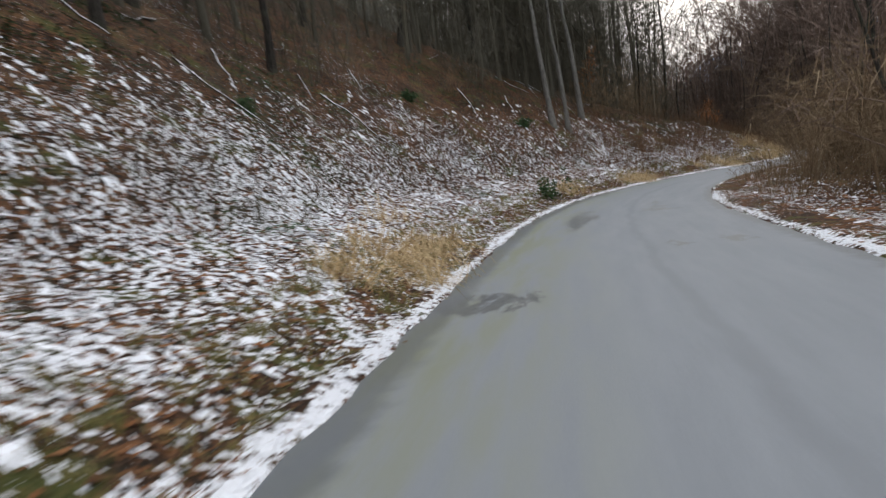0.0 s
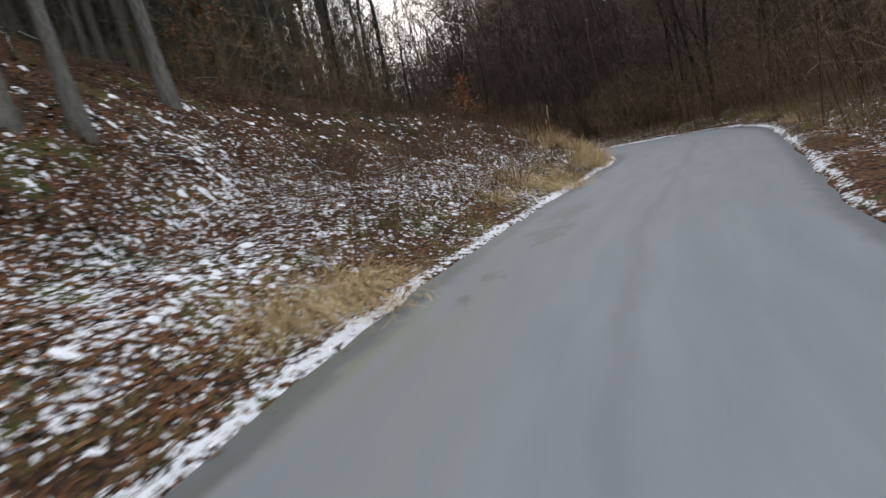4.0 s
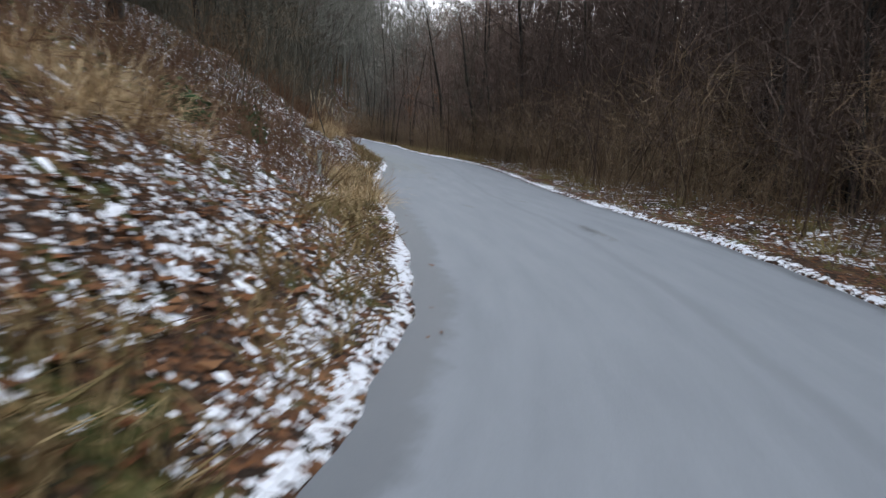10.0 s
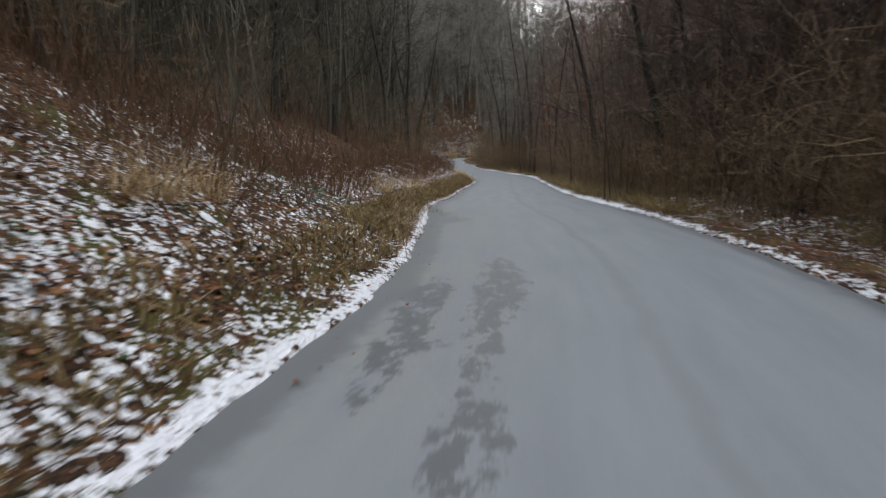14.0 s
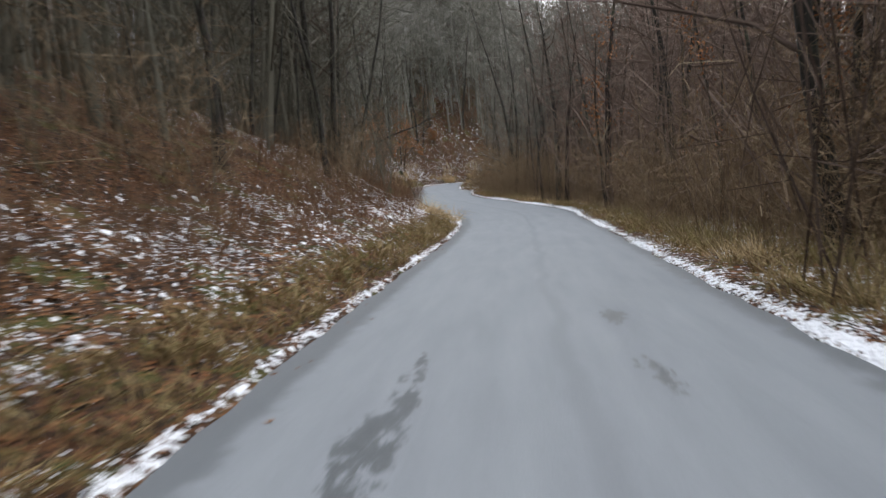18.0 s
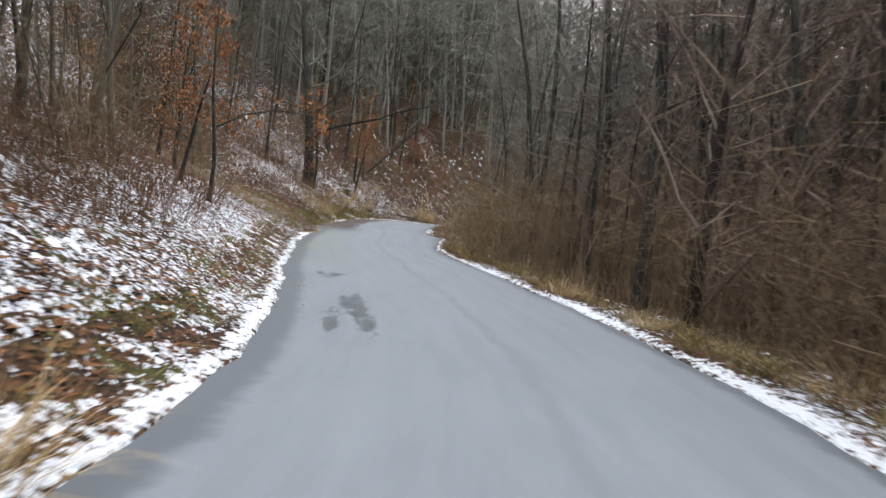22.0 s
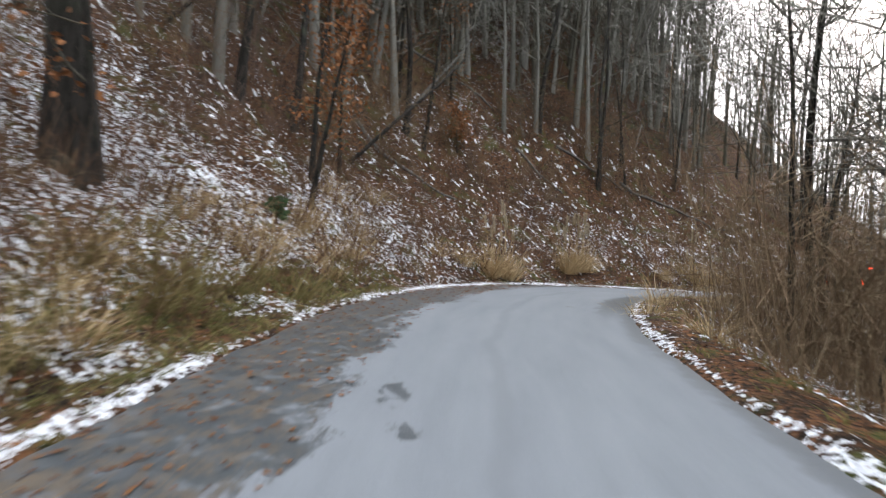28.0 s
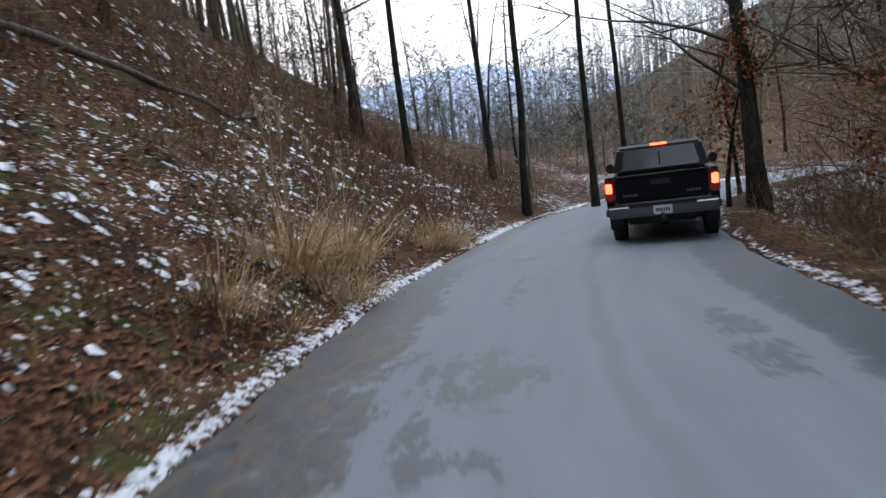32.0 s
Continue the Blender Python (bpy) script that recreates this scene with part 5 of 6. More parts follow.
log(4.75, 27.75, 25, 1.3, .05, 1, "thin fallen branch with snow lying by the road", mat=PALE_BARK)
for k, (x, y, turn, ln, g) in enumerate(((.7, 206.9, 15, 2.6, .09), (2.9, 210.6, 27, 4.0, .09), (7.6, 213.6, 29, 7.0, .10), (-3.2, 197.6, 20, 4, .09), (-4.4, 206.8, 25, 5, .1))):
    log(x, y, turn, ln, g, 10 + k, "fallen pale grey tree trunk lying along the slope", mat=PALE_BARK)
q = np.random.RandomState(66)
for k in range(34):
    x, y = by_run(q.uniform(2, 46), q.uniform(6.5, 15), 1)
    pts = bent(q, (x, y, at(x, y) + q.uniform(.1, .5)), (q.normal(.5, .5), q.normal(-.8, .4), 0), q.uniform(1.4, 3.2), 6, .1)
    ob = group_of("fallen_branch", 0, 0, 0, 0, "dead fallen branch with a line of snow on top", "branch", "fallen branches")
    wood, cap = Tubes(), Tubes()
    girth = q.uniform(.018, .04)
    pts[:, 2] = height(pts[:, 0], pts[:, 1]) + girth * .8 + np.linspace(0, q.uniform(0, .25), 7)
    wood.add(pts, girth * np.linspace(1, .3, 7), 5)
    cap.add(pts + (0, 0, girth * .6), girth * np.linspace(.62, .18, 7), 5)
    part("branch", wood.mesh("branch", BARK), None, ob)
    part("snow_cap", cap.mesh("snow_cap", SNOW), None, ob, "thin line of settled snow")
for k, (x, y, turn) in enumerate(((-3.8, 193.7, 50), (-4.5, 201.8, 70), (-7.8, 189.1, 20), (-0.3, 207.9, 120))):
    a = np.array([x, y, at(x, y) + .1])
    d = np.array([math.cos(radians(turn)), math.sin(radians(turn)), 1.0])
    limb([a, a + d * 1.5, a + d * 3 + (.1, 0, 0), a + d * 4.4], .08, "leaning_snag", "broken dead trunk leaning among the trees", PALE_BARK if k % 2 else BARK)

RUST = island("rust_oak_leaves", [(0.255, 0.098, 0.030), (0.360, 0.165, 0.068), (0.195, 0.075, 0.026), (0.413, 0.210, 0.098)])


def fallen_top(points, seed):
    """A broken tree top that leans out of the thicket, its forks stripped pale."""
    q = np.random.RandomState(seed)
    foot = np.array(points[0])
    ob = group_of("fallen_treetop", *foot, 0, "broken bare treetop leaning out of the roadside thicket", "branch")
    line = np.array(points) - foot
    main, side_branches = Tubes(), []
    main.add(line, np.linspace(.085, .018, len(line)), 6)
    for k in range(1, len(line)):
        for _ in range(3):
            b = line[k - 1] + (line[k] - line[k - 1]) * q.uniform(.1, 1)
            d = (line[k] - line[k - 1]) / np.linalg.norm(line[k] - line[k - 1]) + q.normal(0, .45, 3) + (0, 0, .15)
            p = bent(q, b, d / np.linalg.norm(d), q.uniform(.9, 1.9), 4, .16)
            fork = Tubes()
            side_branches.append(fork)
            fork.add(p, np.array([.030, .024, .018, .012, .005]), 4)
            for _ in range(4):
                d = q.normal(0, .6, 3)
                fork.add(bent(q, p[q.randint(1, 5)], d / np.linalg.norm(d), q.uniform(.3, .7), 3, .2), (.010, .008, .005, .002), 3)
    part("limb", main.mesh("limb", BARK), None, ob)
    for fork in side_branches:
        part("fork", fork.mesh("fork", PALE_BARK), None, ob, "pale barkless side branch")


for k, way in enumerate((((14.3, 168.9), (13.2, 170.6), (12.2, 172.0), (11.1, 173.1), (9.6, 174.0)), ((14.6, 168.2), (13.0, 170.0), (12.0, 171.2), (10.4, 172.7)))):
    fallen_top([(x, y, at(*way[0]) - .05 if j == 0 else z) for j, ((x, y), z) in enumerate(zip(way, (0, 1.35, 1.85, 2.3, 2.65) if k == 0 else (0, .75, 1.0, 1.15)))], 70 + k)


def leafy(x, y, tall, seed, amount, label, mat):
    """A sapling that has kept its dead leaves."""
    q = np.random.RandomState(seed)
    ob = group_of("leafy_sapling", x, y, at(x, y) - .05, 0, label, "sapling", "saplings with dead leaves")
    t, c = grow_tree(seed, tall, .035 + .008 * tall, .25, 9, 3, 2)
    part("trunk", t.mesh("trunk", BARK), None, ob)
    part("crown", c.mesh("crown", TWIG), None, ob)
    tips = c.arrays()[0]
    tips = tips[q.randint(0, len(tips), amount)]
    part("foliage", grow_leaves(seed, tips, 5, .16, .11).mesh("foliage", mat), None, ob, "rust-coloured dead leaves")


for k, (x, y, tall, n) in enumerate(((-2.5, 202.8, 2.4, 190), (4.3, 158.3, 5.6, 190), (-3.7, 205.2, 5.5, 60), (-2.1, 187.5, 6, 70), (-3.5, 192.1, 5.0, 90), (21.4, 56.6, 2.4, 70), (22.4, 58.0, 1.8, 40),
                                     (10.2, 47, 3.5, 50), (-1.7, 179.9, 6.5, 120), (1.2, 162.0, 6.5, 170), (-.8, 164.6, 7.5, 170), (-2.0, 160.5, 6, 120), (-2.8, 189.0, 7, 160), (19.6, 208.8, 4.6, 140), (18.3, 204.4, 3.6, 90), (23.2, 211.0, 5, 130), (33, 103, 5, 60), (11.5, 172.5, 2.6, 40), (22.8, 143.8, 8.5, 90), (28.4, 127.9, 6.5, 120), (30.2, 119.0, 6, 90), (26.9, 134.2, 7, 60), (35.2, 99.0, 5, 90))):
    leafy(x, y, tall, 300 + k, n, "young tree still holding rust-brown dead leaves", RUST)

ob = group_of("overhanging_tree", 6.7, 156.5, at(6.7, 156.5) - .05, 0, "slim tree leaning over the road with a few red-brown leaves", "tree")
t, c = grow_tree(341, 6.5, .075, .35, 9, 3, 3, .06)
part("trunk", t.mesh("trunk", BARK), None, ob)
part("crown", c.mesh("crown", TWIG), None, ob)
arm = Tubes()
line = np.array([(0, 0, 2.2), (.5, .6, 2.7), (1.1, 1.3, 3.0), (1.8, 2.1, 3.05), (2.4, 2.8, 2.8)])
arm.add(line, (.03, .025, .02, .014, .006), 5)
tips = []
q = np.random.RandomState(12)
for b in line[1:]:
    for _ in range(4):
        d = q.normal(0, .6, 3)
        tip = bent(q, b, d / np.linalg.norm(d), q.uniform(.4, .9), 3, .25)
        arm.add(tip, (.009, .007, .005, .002), 3)
        tips.append(tip[-1])
part("limb", arm.mesh("limb", BARK), None, ob)
part("foliage", grow_leaves(342, tips, 11, .16, .13).mesh("foliage", RUST), None, ob, "red-brown dead oak leaves")

GREEN = island("evergreen_leaves", [(0.035, 0.075, 0.03), (0.06, 0.11, 0.04), (0.05, 0.09, 0.05)])


def evergreen(x, y, tall, seed, label, name="evergreen_shrub"):
    q = np.random.RandomState(seed)
    ob = group_of(name, x, y, at(x, y) - .04, 0, label, "shrub", "evergreen shrubs")
    b, tw = grow_brush(seed, tall, 7, 4, .18, 1)
    part("stem_clump", b.mesh("stem_clump", BRUSH), None, ob)
    part("crown", tw.mesh("crown", BRUSH), None, ob)
    pts = tw.arrays()[0]
    part("foliage", grow_leaves(seed, pts[q.randint(0, len(pts), 110)], 5, .07, .09).mesh("foliage", GREEN), None, ob)


evergreen(4.15, 27.35, 1.3, 400, "small dark green evergreen shrub on the bank")
for k, (s, o, tall) in enumerate(((6, 5, .5), (16, 6, .5), (27, 7, .6), (33, 5.5, .5), (68, 2.2, .5), (84, 3.2, .6), (88, 4, .6), (76, 3, .45), (156, 3.4, .5), (199, 2.4, .5))):
    evergreen(*by_run(s, o, 1), tall, 410 + k, "low green leafy undergrowth on the snowy bank")


q = np.random.RandomState(88)
pads = np.concatenate([c + q.normal(0, 1, (150, 3)) * (.55, .55, 0) for c in np.concatenate([along(30, 531, 0, 112, 1.5, 8, 1, 1), along(26, 532, 6, 44, 4.5, 10, 1, 1)])])
pads[:, 2] = height(pads[:, 0], pads[:, 1]) + .03
litter("ground_ivy", pads, .06, GREEN, "patches of low green ivy among the leaf litter", "ivy")


def marker_post():
    ob = group_of("marker_post", 25.15, 76.9, at(25.15, 76.9), 12, "weathered pale plastic marker post standing on the bank", "post")
    bm = bmesh.new()
    bmesh.ops.create_cube(bm, size=1, matrix=Matrix.Translation((0, 0, .3)) @ Matrix.Diagonal((.13, .09, .72, 1)))
    bmesh.ops.bevel(bm, geom=bm.edges[:], offset=.012, segments=2, affect="EDGES")
    part("post", bm, plain("weathered_plastic", (.42, .45, .40), .55), ob)
    bm = bmesh.new()
    bmesh.ops.create_cube(bm, size=1, matrix=Matrix.Translation((0, 0, .68)) @ Matrix.Diagonal((.16, .12, .06, 1)))
    bmesh.ops.bevel(bm, geom=bm.edges[:], offset=.015, segments=2, affect="EDGES")
    part("cap", bm, plain("pale_cap", (.5, .53, .48), .5), ob)


marker_post()

# ---- the gravel side track ----


def gravel_material():
    m, nt, p = tree_of("leafy_gravel")
    co = coords(nt)
    stone = node(nt, "ShaderNodeTexVoronoi", Vector=co, Scale=18.0)
    c = ramp(nt, stone.outputs["Color"], [(0.0, (.03, .028, .025)), (.5, (.10, .09, .075)), (1.0, (.19, .17, .145))])
    c = mix(nt, math_node(nt, "MULTIPLY", span(nt, noise_tex(nt, co, 1.1, 6.0, .65), .40, .54), .85), c, (.105, .062, .030))
    c = mix(nt, math_node(nt, "MULTIPLY", span(nt, noise_tex(nt, co, .6, 4.0), .5, .66), .6), c, (.15, .115, .05))
    c = mix(nt, span(nt, noise_tex(nt, co, 4.0, 6.0, .7), .585, .64), c, (.78, .81, .86))
    nt.links.new(c, p.inputs["Base Color"])
    p.inputs["Roughness"].default_value = .85
    bump(nt, p, stone.outputs["Distance"], .8, .03)
    return m


GRAVEL = gravel_material()
tl = spline(TRACK, .1)
tt = np.gradient(tl[:, :2], axis=0)
tt /= np.hypot(*tt.T)[:, None]
rows = []
for k, (px, py, _) in enumerate(tl):
    wide = 1.6 + 1.9 * math.exp(-k / 7)
    for u in (-1, -.6, -.2, .2, .6, 1):
        qx, qy = px - tt[k, 1] * u * wide, py + tt[k, 0] * u * wide
        i, l = locate([qx], [qy])
        flush = float(np.clip((l[0] - LINE[i[0], 3] - .1) / 1.3, 0, 1))
        rows.append((qx, qy, (at(qx, qy) + .06 - .20 * abs(u) ** 4) * flush + (LINE[i[0], 2] - .035 - .06 * (l[0] < LINE[i[0], 3] - .3)) * (1 - flush)))
i = (np.arange(len(tl) - 1) * 6)[:, None] + np.arange(5)[None]
side_track = new("side_track", make_mesh("side_track", rows, np.stack([i, i + 1, i + 7, i + 6], -1).reshape(-1, 4)[:, ::-1], (GRAVEL,), True))
q = np.random.RandomState(93)
k = q.randint(2, len(tl), 1500)
u = q.normal(0, 1.0, 1500)
spots = np.stack([tl[k, 0] - tt[k, 1] * u + q.normal(0, .06, 1500), tl[k, 1] + tt[k, 0] * u], 1)
spots = spots[clear_of_road(spots[:, 0], spots[:, 1], .9)]
litter("leaves_on_track", np.c_[spots, height(*spots.T) + .05], .07, DEAD, "brown leaves strewn over the gravel track", "leaves")
k = q.randint(4, len(tl), 420)
u = q.choice([-1.5, 0, 1.5], 420) + q.normal(0, .22, 420)
spots = np.stack([tl[k, 0] - tt[k, 1] * u, tl[k, 1] + tt[k, 0] * u], 1)
spots = spots[clear_of_road(spots[:, 0], spots[:, 1], .9)]
tagged(new("track_grass", make_mesh("track_grass", *spread_copies(blade, np.c_[spots, height(*spots.T) + .03], q, .7, 1.7), (OLIVE,))), "tufts of olive grass between the wheel ruts", "grass", kind="stuff")
tagged(side_track, "dark gravel side track climbing from the road", "track", kind="structure")

# ---- far mountains, haze painted into their colours ----
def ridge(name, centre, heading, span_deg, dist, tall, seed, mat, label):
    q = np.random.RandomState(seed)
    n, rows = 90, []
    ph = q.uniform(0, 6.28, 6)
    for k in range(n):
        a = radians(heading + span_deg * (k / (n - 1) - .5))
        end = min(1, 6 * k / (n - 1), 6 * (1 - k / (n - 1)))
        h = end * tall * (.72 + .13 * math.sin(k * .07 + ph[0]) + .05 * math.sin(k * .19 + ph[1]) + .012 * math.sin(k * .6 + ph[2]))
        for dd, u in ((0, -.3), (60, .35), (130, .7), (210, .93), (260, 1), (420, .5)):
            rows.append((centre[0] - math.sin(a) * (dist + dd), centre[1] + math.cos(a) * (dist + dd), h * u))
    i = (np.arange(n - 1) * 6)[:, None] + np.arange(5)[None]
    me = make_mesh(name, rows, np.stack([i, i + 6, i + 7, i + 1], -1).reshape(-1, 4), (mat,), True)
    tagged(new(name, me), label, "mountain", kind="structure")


ridge("backdrop_1", (6.2, 198), -40, 50, 1150, 225, 3, plain("haze_blue", (.50, .60, .76), 1.0, vary=.12, scale=.01), "snowy mountains far beyond the valley, blue haze painted into their colour")
ridge("backdrop_2", (6.2, 198), -42, 44, 520, 62, 8, plain("haze_blue_woods", (.22, .25, .30), 1.0, vary=.2, scale=.03), "wooded ridge across the valley, haze painted into its colour")
# ---- the pickup on the road ahead ----
PAINT = plain("black_paint", (.004, .0042, .005), .42, vary=.1)
PAINT.node_tree.nodes["Principled BSDF"].inputs["Specular IOR Level"].default_value = .2
DARK = plain("black_plastic", (.012, .012, .013), .6)
RUBBER = plain("tyre_rubber", (.022, .022, .023), .85)
STEEL = plain("dull_chrome", (.16, .165, .175), .35, 1.0, .1)
ALLOY = plain("grey_alloy", (.28, .29, .30), .35, 1.0, .1)
PLATE = plain("pale_plate", (.62, .64, .70), .4)


def glass_material():
    m, nt, p = tree_of("dark_glass")
    p.inputs["Base Color"].default_value = (.02, .022, .025, 1)
    p.inputs["Roughness"].default_value = .06
    p.inputs["Specular IOR Level"].default_value = .6
    return m


def lamp_material(name, color, strength):
    m, nt, p = tree_of(name)
    p.inputs["Base Color"].default_value = (*color, 1)
    p.inputs["Roughness"].default_value = .2
    p.inputs["Emission Color"].default_value = (*color, 1)
    p.inputs["Emission Strength"].default_value = strength
    return m


GLASS = glass_material()
BRAKE = lamp_material("lit_brake_lamp", (1.0, .07, .025), 5.0)
LENS = plain("red_lens", (.25, .01, .01), .2, coat=.5)


def box(lo, hi, bev=.02, seg=2):
    bm = bmesh.new()
    c, d = [(a + b) / 2 for a, b in zip(lo, hi)], [b - a for a, b in zip(lo, hi)]
    bmesh.ops.create_cube(bm, size=1, matrix=Matrix.Translation(c) @ Matrix.Diagonal((*d, 1)))
    if bev:
        bmesh.ops.bevel(bm, geom=bm.edges[:], offset=min(bev, min(d) * .45), segments=seg, affect="EDGES")
    return bm


def side_profile(points, x0, x1, bev=.03, taper=None):
    """A closed (y, z) outline extruded across the truck."""
    bm = bmesh.new()
    a = [bm.verts.new((x0, y, z)) for y, z in points]
    b = [bm.verts.new((x1, y, z)) for y, z in points]
    n = len(points)
    for k in range(n):
        bm.faces.new((a[k], a[(k + 1) % n], b[(k + 1) % n], b[k]))
    bm.faces.new(a[::-1])
    bm.faces.new(b)
    if taper:
        for v in bm.verts:
            v.co.x *= taper(v.co.z)
    bmesh.ops.recalc_face_normals(bm, faces=bm.faces[:])
    if bev:
        ed = [e for e in bm.edges if len(e.link_faces) == 2 and e.calc_face_angle(0) > .5]
        bmesh.ops.bevel(bm, geom=ed, offset=bev, segments=2, affect="EDGES", clamp_overlap=True)
    return bm


def arch(y, z, r, lo, n=9):
    """Points of a wheel arch from rear to front."""
    a0 = math.asin((lo - z) / r)
    return [(y - r * math.cos(t), z + r * math.sin(t)) for t in np.linspace(a0, math.pi - a0, n)]


def wheel(parent, x, y):
    bm = bmesh.new()
    prof = [(.20, -.11), (.30, -.125), (.365, -.115), (.385, -.09), (.39, 0), (.385, .09), (.365, .115), (.30, .125), (.20, .11)]
    n = 28
    rings = [[bm.verts.new((w, r * math.cos(k * 6.2832 / n), r * math.sin(k * 6.2832 / n))) for k in range(n)] for r, w in prof]
    for q in range(len(prof)):
        u, v = rings[q], rings[(q + 1) % len(prof)]
        for k in range(n):
            bm.faces.new((u[k], u[(k + 1) % n], v[(k + 1) % n], v[k]))
    bmesh.ops.recalc_face_normals(bm, faces=bm.faces[:])
    for f in bm.faces:
        f.smooth = True
    hub = new("wheel")
    hub.parent = parent
    hub.matrix_basis = Matrix.Translation((x, y, .39))
    part("tyre", bm, RUBBER, hub)
    bm = bmesh.new()
    bmesh.ops.create_cone(bm, cap_ends=True, segments=24, radius1=.235, radius2=.235, depth=.16, matrix=Matrix.Rotation(math.pi / 2, 4, "Y"))
    side = 1 if x > 0 else -1
    for k in range(6):
        a = k * math.pi / 3
        bmesh.ops.create_cube(bm, size=1, matrix=Matrix.Translation((side * .085, .13 * math.cos(a), .13 * math.sin(a))) @ Matrix.Rotation(a, 4, "X") @ Matrix.Diagonal((.03, .16, .05, 1)))
    part("rim", bm, ALLOY, hub)


def bars(parent, name, x, y, z, w, h, n, mat):
    """Plain bars in place of small writing."""
    bm = bmesh.new()
    for k in range(n):
        bmesh.ops.create_cube(bm, size=1, matrix=Matrix.Translation((x + (k - (n - 1) / 2) * w / n, y, z)) @ Matrix.Diagonal((w / n * .6, .004, h, 1)))
    part(name, bm, mat, parent)


def pickup(x, y, z, turn, tilt=0.0):
    ob = group_of("pickup_truck", x, y, z, 0, "black pickup truck with lit brake lights stopped on the road", "truck")
    ob.matrix_basis = pose(x, y, z, tilt, 0, turn)
    w = .93
    lower = [(-.98, .62)] + [(-.9, .46), (1.22, .46)] + arch(1.78, .42, .47, .46)[0:0] + [(1.31, .46)] + arch(1.78, .42, .47, .47) + [(2.35, .5), (2.62, .55), (2.70, .75), (2.66, 1.0), (2.45, 1.10), (1.30, 1.20), (-.98, 1.24)]
    part("cab_body", side_profile(lower, -w, w, .035), PAINT, ob)
    cab = [(-.98, 1.22), (1.25, 1.20), (.52, 1.70), (.30, 1.77), (-.62, 1.78), (-.80, 1.72)]
    part("cab_roof", side_profile(cab, -.90, .90, .04, lambda q: 1 - .14 * max(0, q - 1.22) / .55), PAINT, ob)
    for s in (-1, 1):
        bed = [(-2.62, .66)] + arch(-1.62, .42, .50, .60) + [(-1.02, .60), (-1.02, 1.23), (-2.64, 1.25), (-2.67, .9)]
        part("bed_side", side_profile(bed, s * .93, s * .80, .02), PAINT, ob)
        part("bed_rail", box((min(s * .79, s * .94), -2.62, 1.235), (max(s * .79, s * .94), -1.0, 1.275), .015), DARK, ob)
        lamp = part("tail_lamp", box((min(s * .77, s * .945), -2.70, .86), (max(s * .77, s * .945), -2.58, 1.22), .03), LENS, ob)
        part("lit_lens", box((min(s * .815, s * .925), -2.715, 1.0), (max(s * .815, s * .925), -2.69, 1.17), .01), BRAKE, lamp, "glowing red brake lens")
        mirror = part("side_mirror", box((min(s * .98, s * 1.16), .72, 1.22), (max(s * .98, s * 1.16), .80, 1.42), .04), DARK, ob)
        part("arm", box((min(s * .86, s * 1.0), .73, 1.24), (max(s * .86, s * 1.0), .78, 1.29), .01), DARK, mirror)
        for y0, y1 in ((-.62, .02), (.10, .78)):
            pane = [(y0, 1.28), (y1 + (.22 if y1 > .5 else 0), 1.28), (y1 - (.12 if y1 > .5 else 0), 1.66), (y0 + (0 if y1 > .5 else -.02), 1.68)]
            part("side_window", side_profile(pane, s * .80, s * .895, 0, lambda q: 1 - .14 * max(0, q - 1.22) / .55), GLASS, ob)
        for yy in (-.55, .25):
            part("door_handle", box((min(s * .925, s * .955), yy - .1, 1.06), (max(s * .925, s * .955), yy + .1, 1.10), .01), DARK, ob)
        part("mud_flap", box((s * .82 - .12, -2.16, .30), (s * .82 + .12, -2.13, .62), .01), DARK, ob)
        part("headlamp", box((min(s * .6, s * .9), 2.60, .82), (max(s * .6, s * .9), 2.70, 1.0), .03), GLASS, ob)
        for yy in (-1.62, 1.78):
            wheel(ob, s * .80, yy)
    part("bed_floor", box((-.80, -2.60, .72), (.80, -1.02, .78), .01), DARK, ob)
    gate = part("tailgate", box((-.765, -2.69, .80), (.765, -2.62, 1.25), .025), PAINT, ob)
    part("gate_handle", box((-.16, -2.705, 1.08), (.16, -2.685, 1.17), .02), DARK, gate)
    bars(gate, "badge", -.52, -2.694, .93, .26, .045, 6, STEEL)
    bars(gate, "badge", .52, -2.694, .93, .24, .04, 5, STEEL)
    part("gate_cap", box((-.77, -2.70, 1.245), (.77, -2.60, 1.275), .012), DARK, gate)
    bumper = part("rear_bumper", box((-.94, -2.86, .56), (.94, -2.64, .78), .05, 3), STEEL, ob, "dull chrome step bumper")
    part("step_pad", box((-.55, -2.865, .74), (.55, -2.68, .79), .01), DARK, bumper)
    plate = part("number_plate", box((-.155, -2.875, .585), (.155, -2.862, .735), .006), PLATE, bumper)
    bars(plate, "plate_bars", 0, -2.877, .66, .24, .06, 6, DARK)
    hitch = part("tow_hitch", box((-.045, -3.0, .46), (.045, -2.6, .54), .01), DARK, ob)
    bm = bmesh.new()
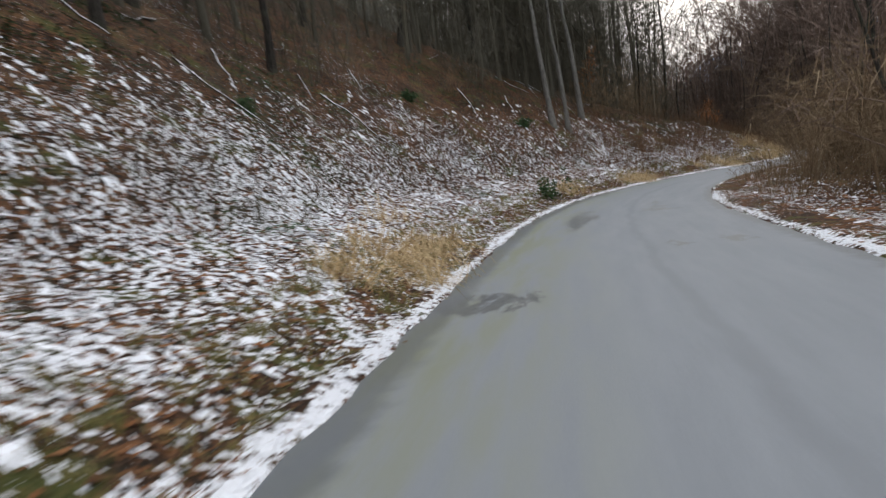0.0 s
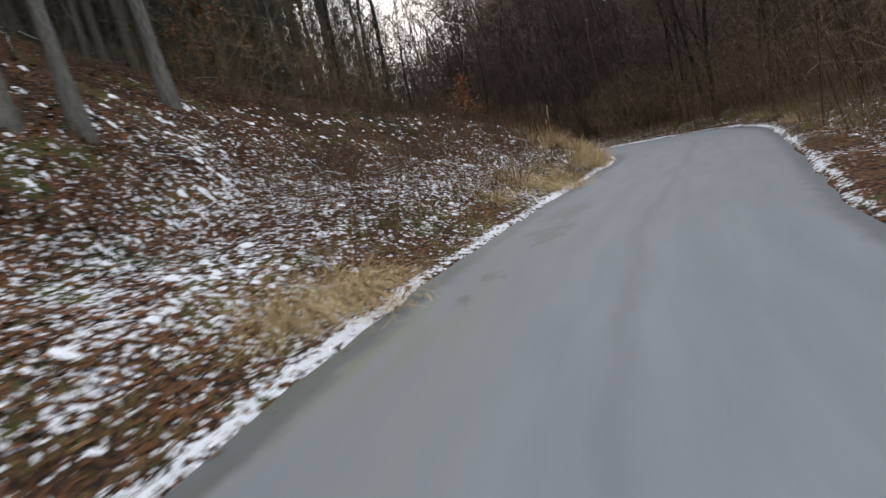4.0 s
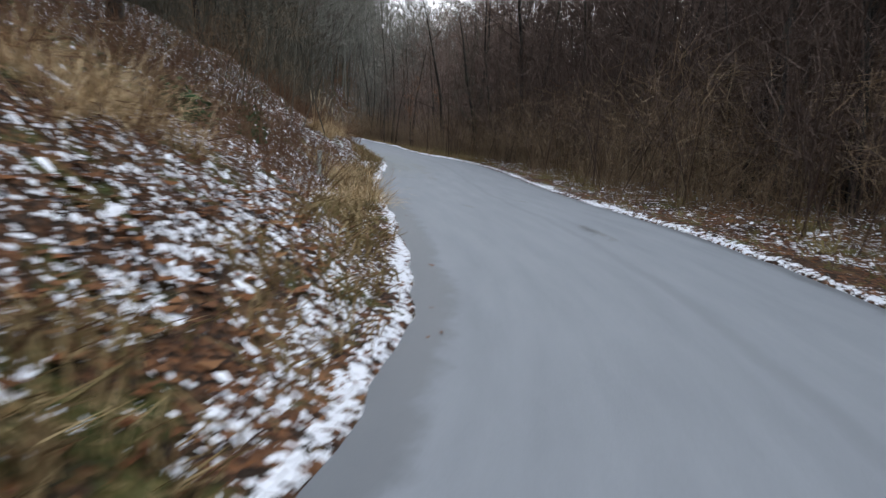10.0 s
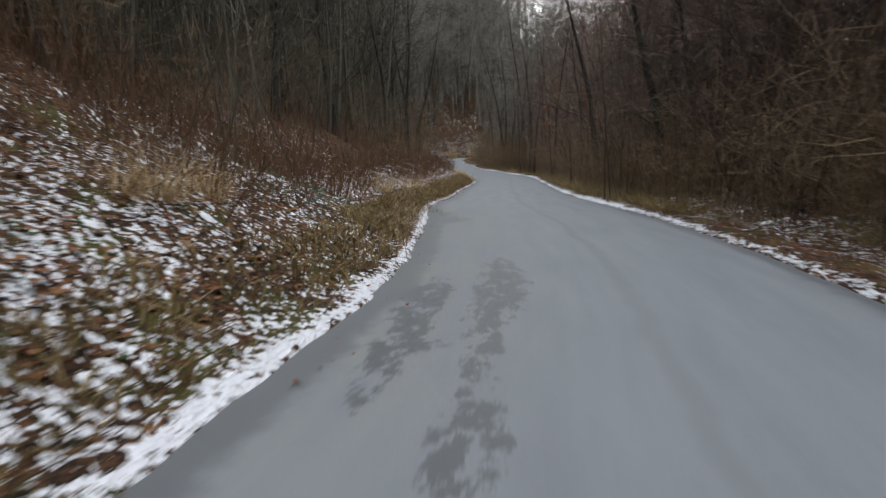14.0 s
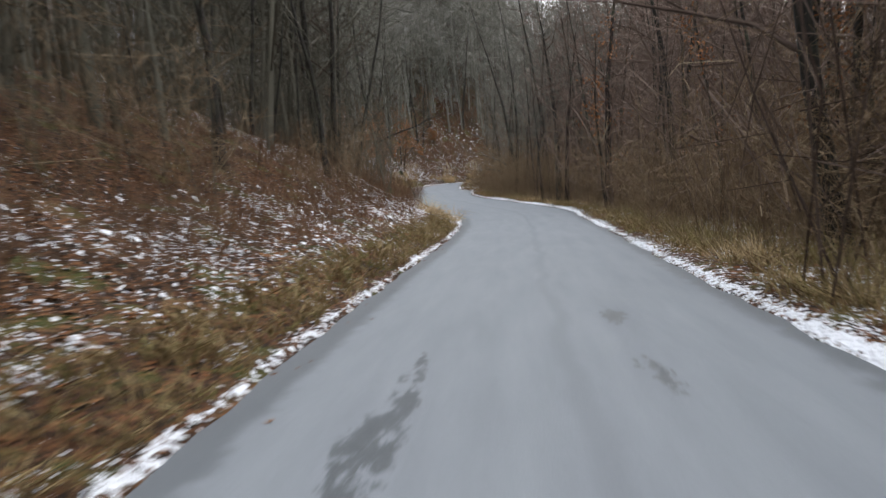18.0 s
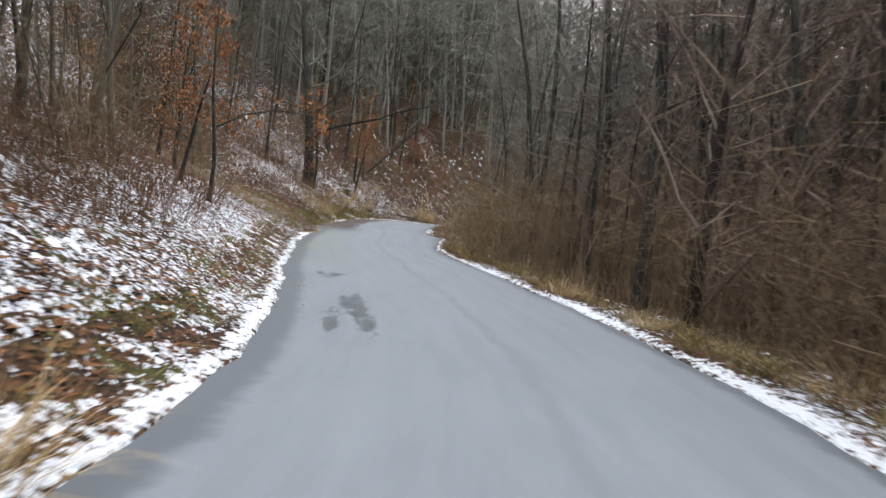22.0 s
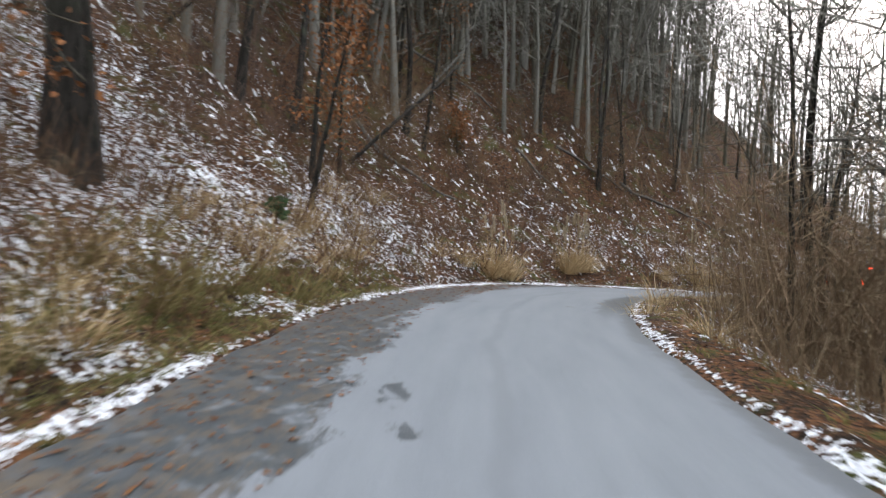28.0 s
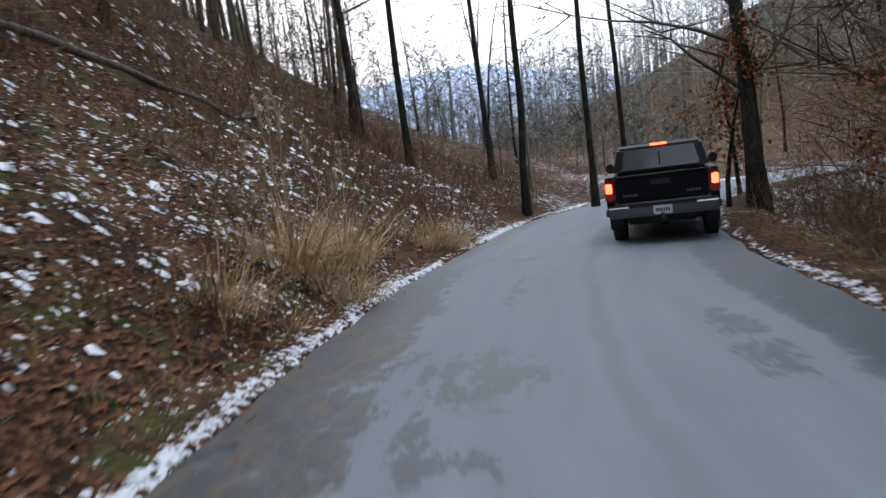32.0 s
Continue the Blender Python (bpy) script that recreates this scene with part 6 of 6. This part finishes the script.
    bmesh.ops.create_uvsphere(bm, u_segments=14, v_segments=10, radius=.035, matrix=Matrix.Translation((0, -2.98, .60)))
    bmesh.ops.create_cone(bm, cap_ends=True, segments=12, radius1=.02, radius2=.02, depth=.06, matrix=Matrix.Translation((0, -2.98, .555)))
    part("tow_ball", bm, STEEL, hitch)
    rear = part("rear_window", side_profile([(-.995, 1.30), (-.96, 1.30), (-.80, 1.68), (-.835, 1.68)], -.74, .74, 0, lambda q: 1 - .14 * max(0, q - 1.22) / .55), GLASS, ob)
    part("window_bar", box((-.012, -.975, 1.33), (.012, -.90, 1.62), 0), DARK, rear)
    part("windscreen", side_profile([(1.22, 1.24), (1.25, 1.27), (.60, 1.70), (.57, 1.67)], -.74, .74, 0, lambda q: 1 - .14 * max(0, q - 1.22) / .55), GLASS, ob)
    part("high_brake_lamp", box((-.16, -.84, 1.735), (.16, -.78, 1.775), .01), BRAKE, ob, "lit red high-level brake lamp")
    part("chassis", box((-.62, -2.5, .40), (.62, 2.3, .62), .03), DARK, ob)
    axle = bmesh.new()
    bmesh.ops.create_cone(axle, cap_ends=True, segments=12, radius1=.05, radius2=.05, depth=1.5, matrix=Matrix.Translation((0, -1.62, .39)) @ Matrix.Rotation(math.pi / 2, 4, "Y"))
    bmesh.ops.create_uvsphere(axle, u_segments=14, v_segments=8, radius=.14, matrix=Matrix.Translation((0, -1.62, .39)))
    part("rear_axle", axle, DARK, ob)
    pipe = bmesh.new()
    bmesh.ops.create_cone(pipe, cap_ends=True, segments=14, radius1=.04, radius2=.04, depth=.7, matrix=Matrix.Translation((.55, -2.4, .42)) @ Matrix.Rotation(math.pi / 2, 4, "X"))
    part("exhaust_pipe", pipe, STEEL, ob)
    part("grille", box((-.5, 2.66, .72), (.5, 2.72, .98), .02), DARK, ob)
    part("front_bumper", box((-.93, 2.55, .48), (.93, 2.80, .70), .05, 3), DARK, ob)
    return ob


i = int(locate([16.6], [208.2])[0][0])
pickup(16.6, 208.2, LINE[i, 2] - .03, -50)
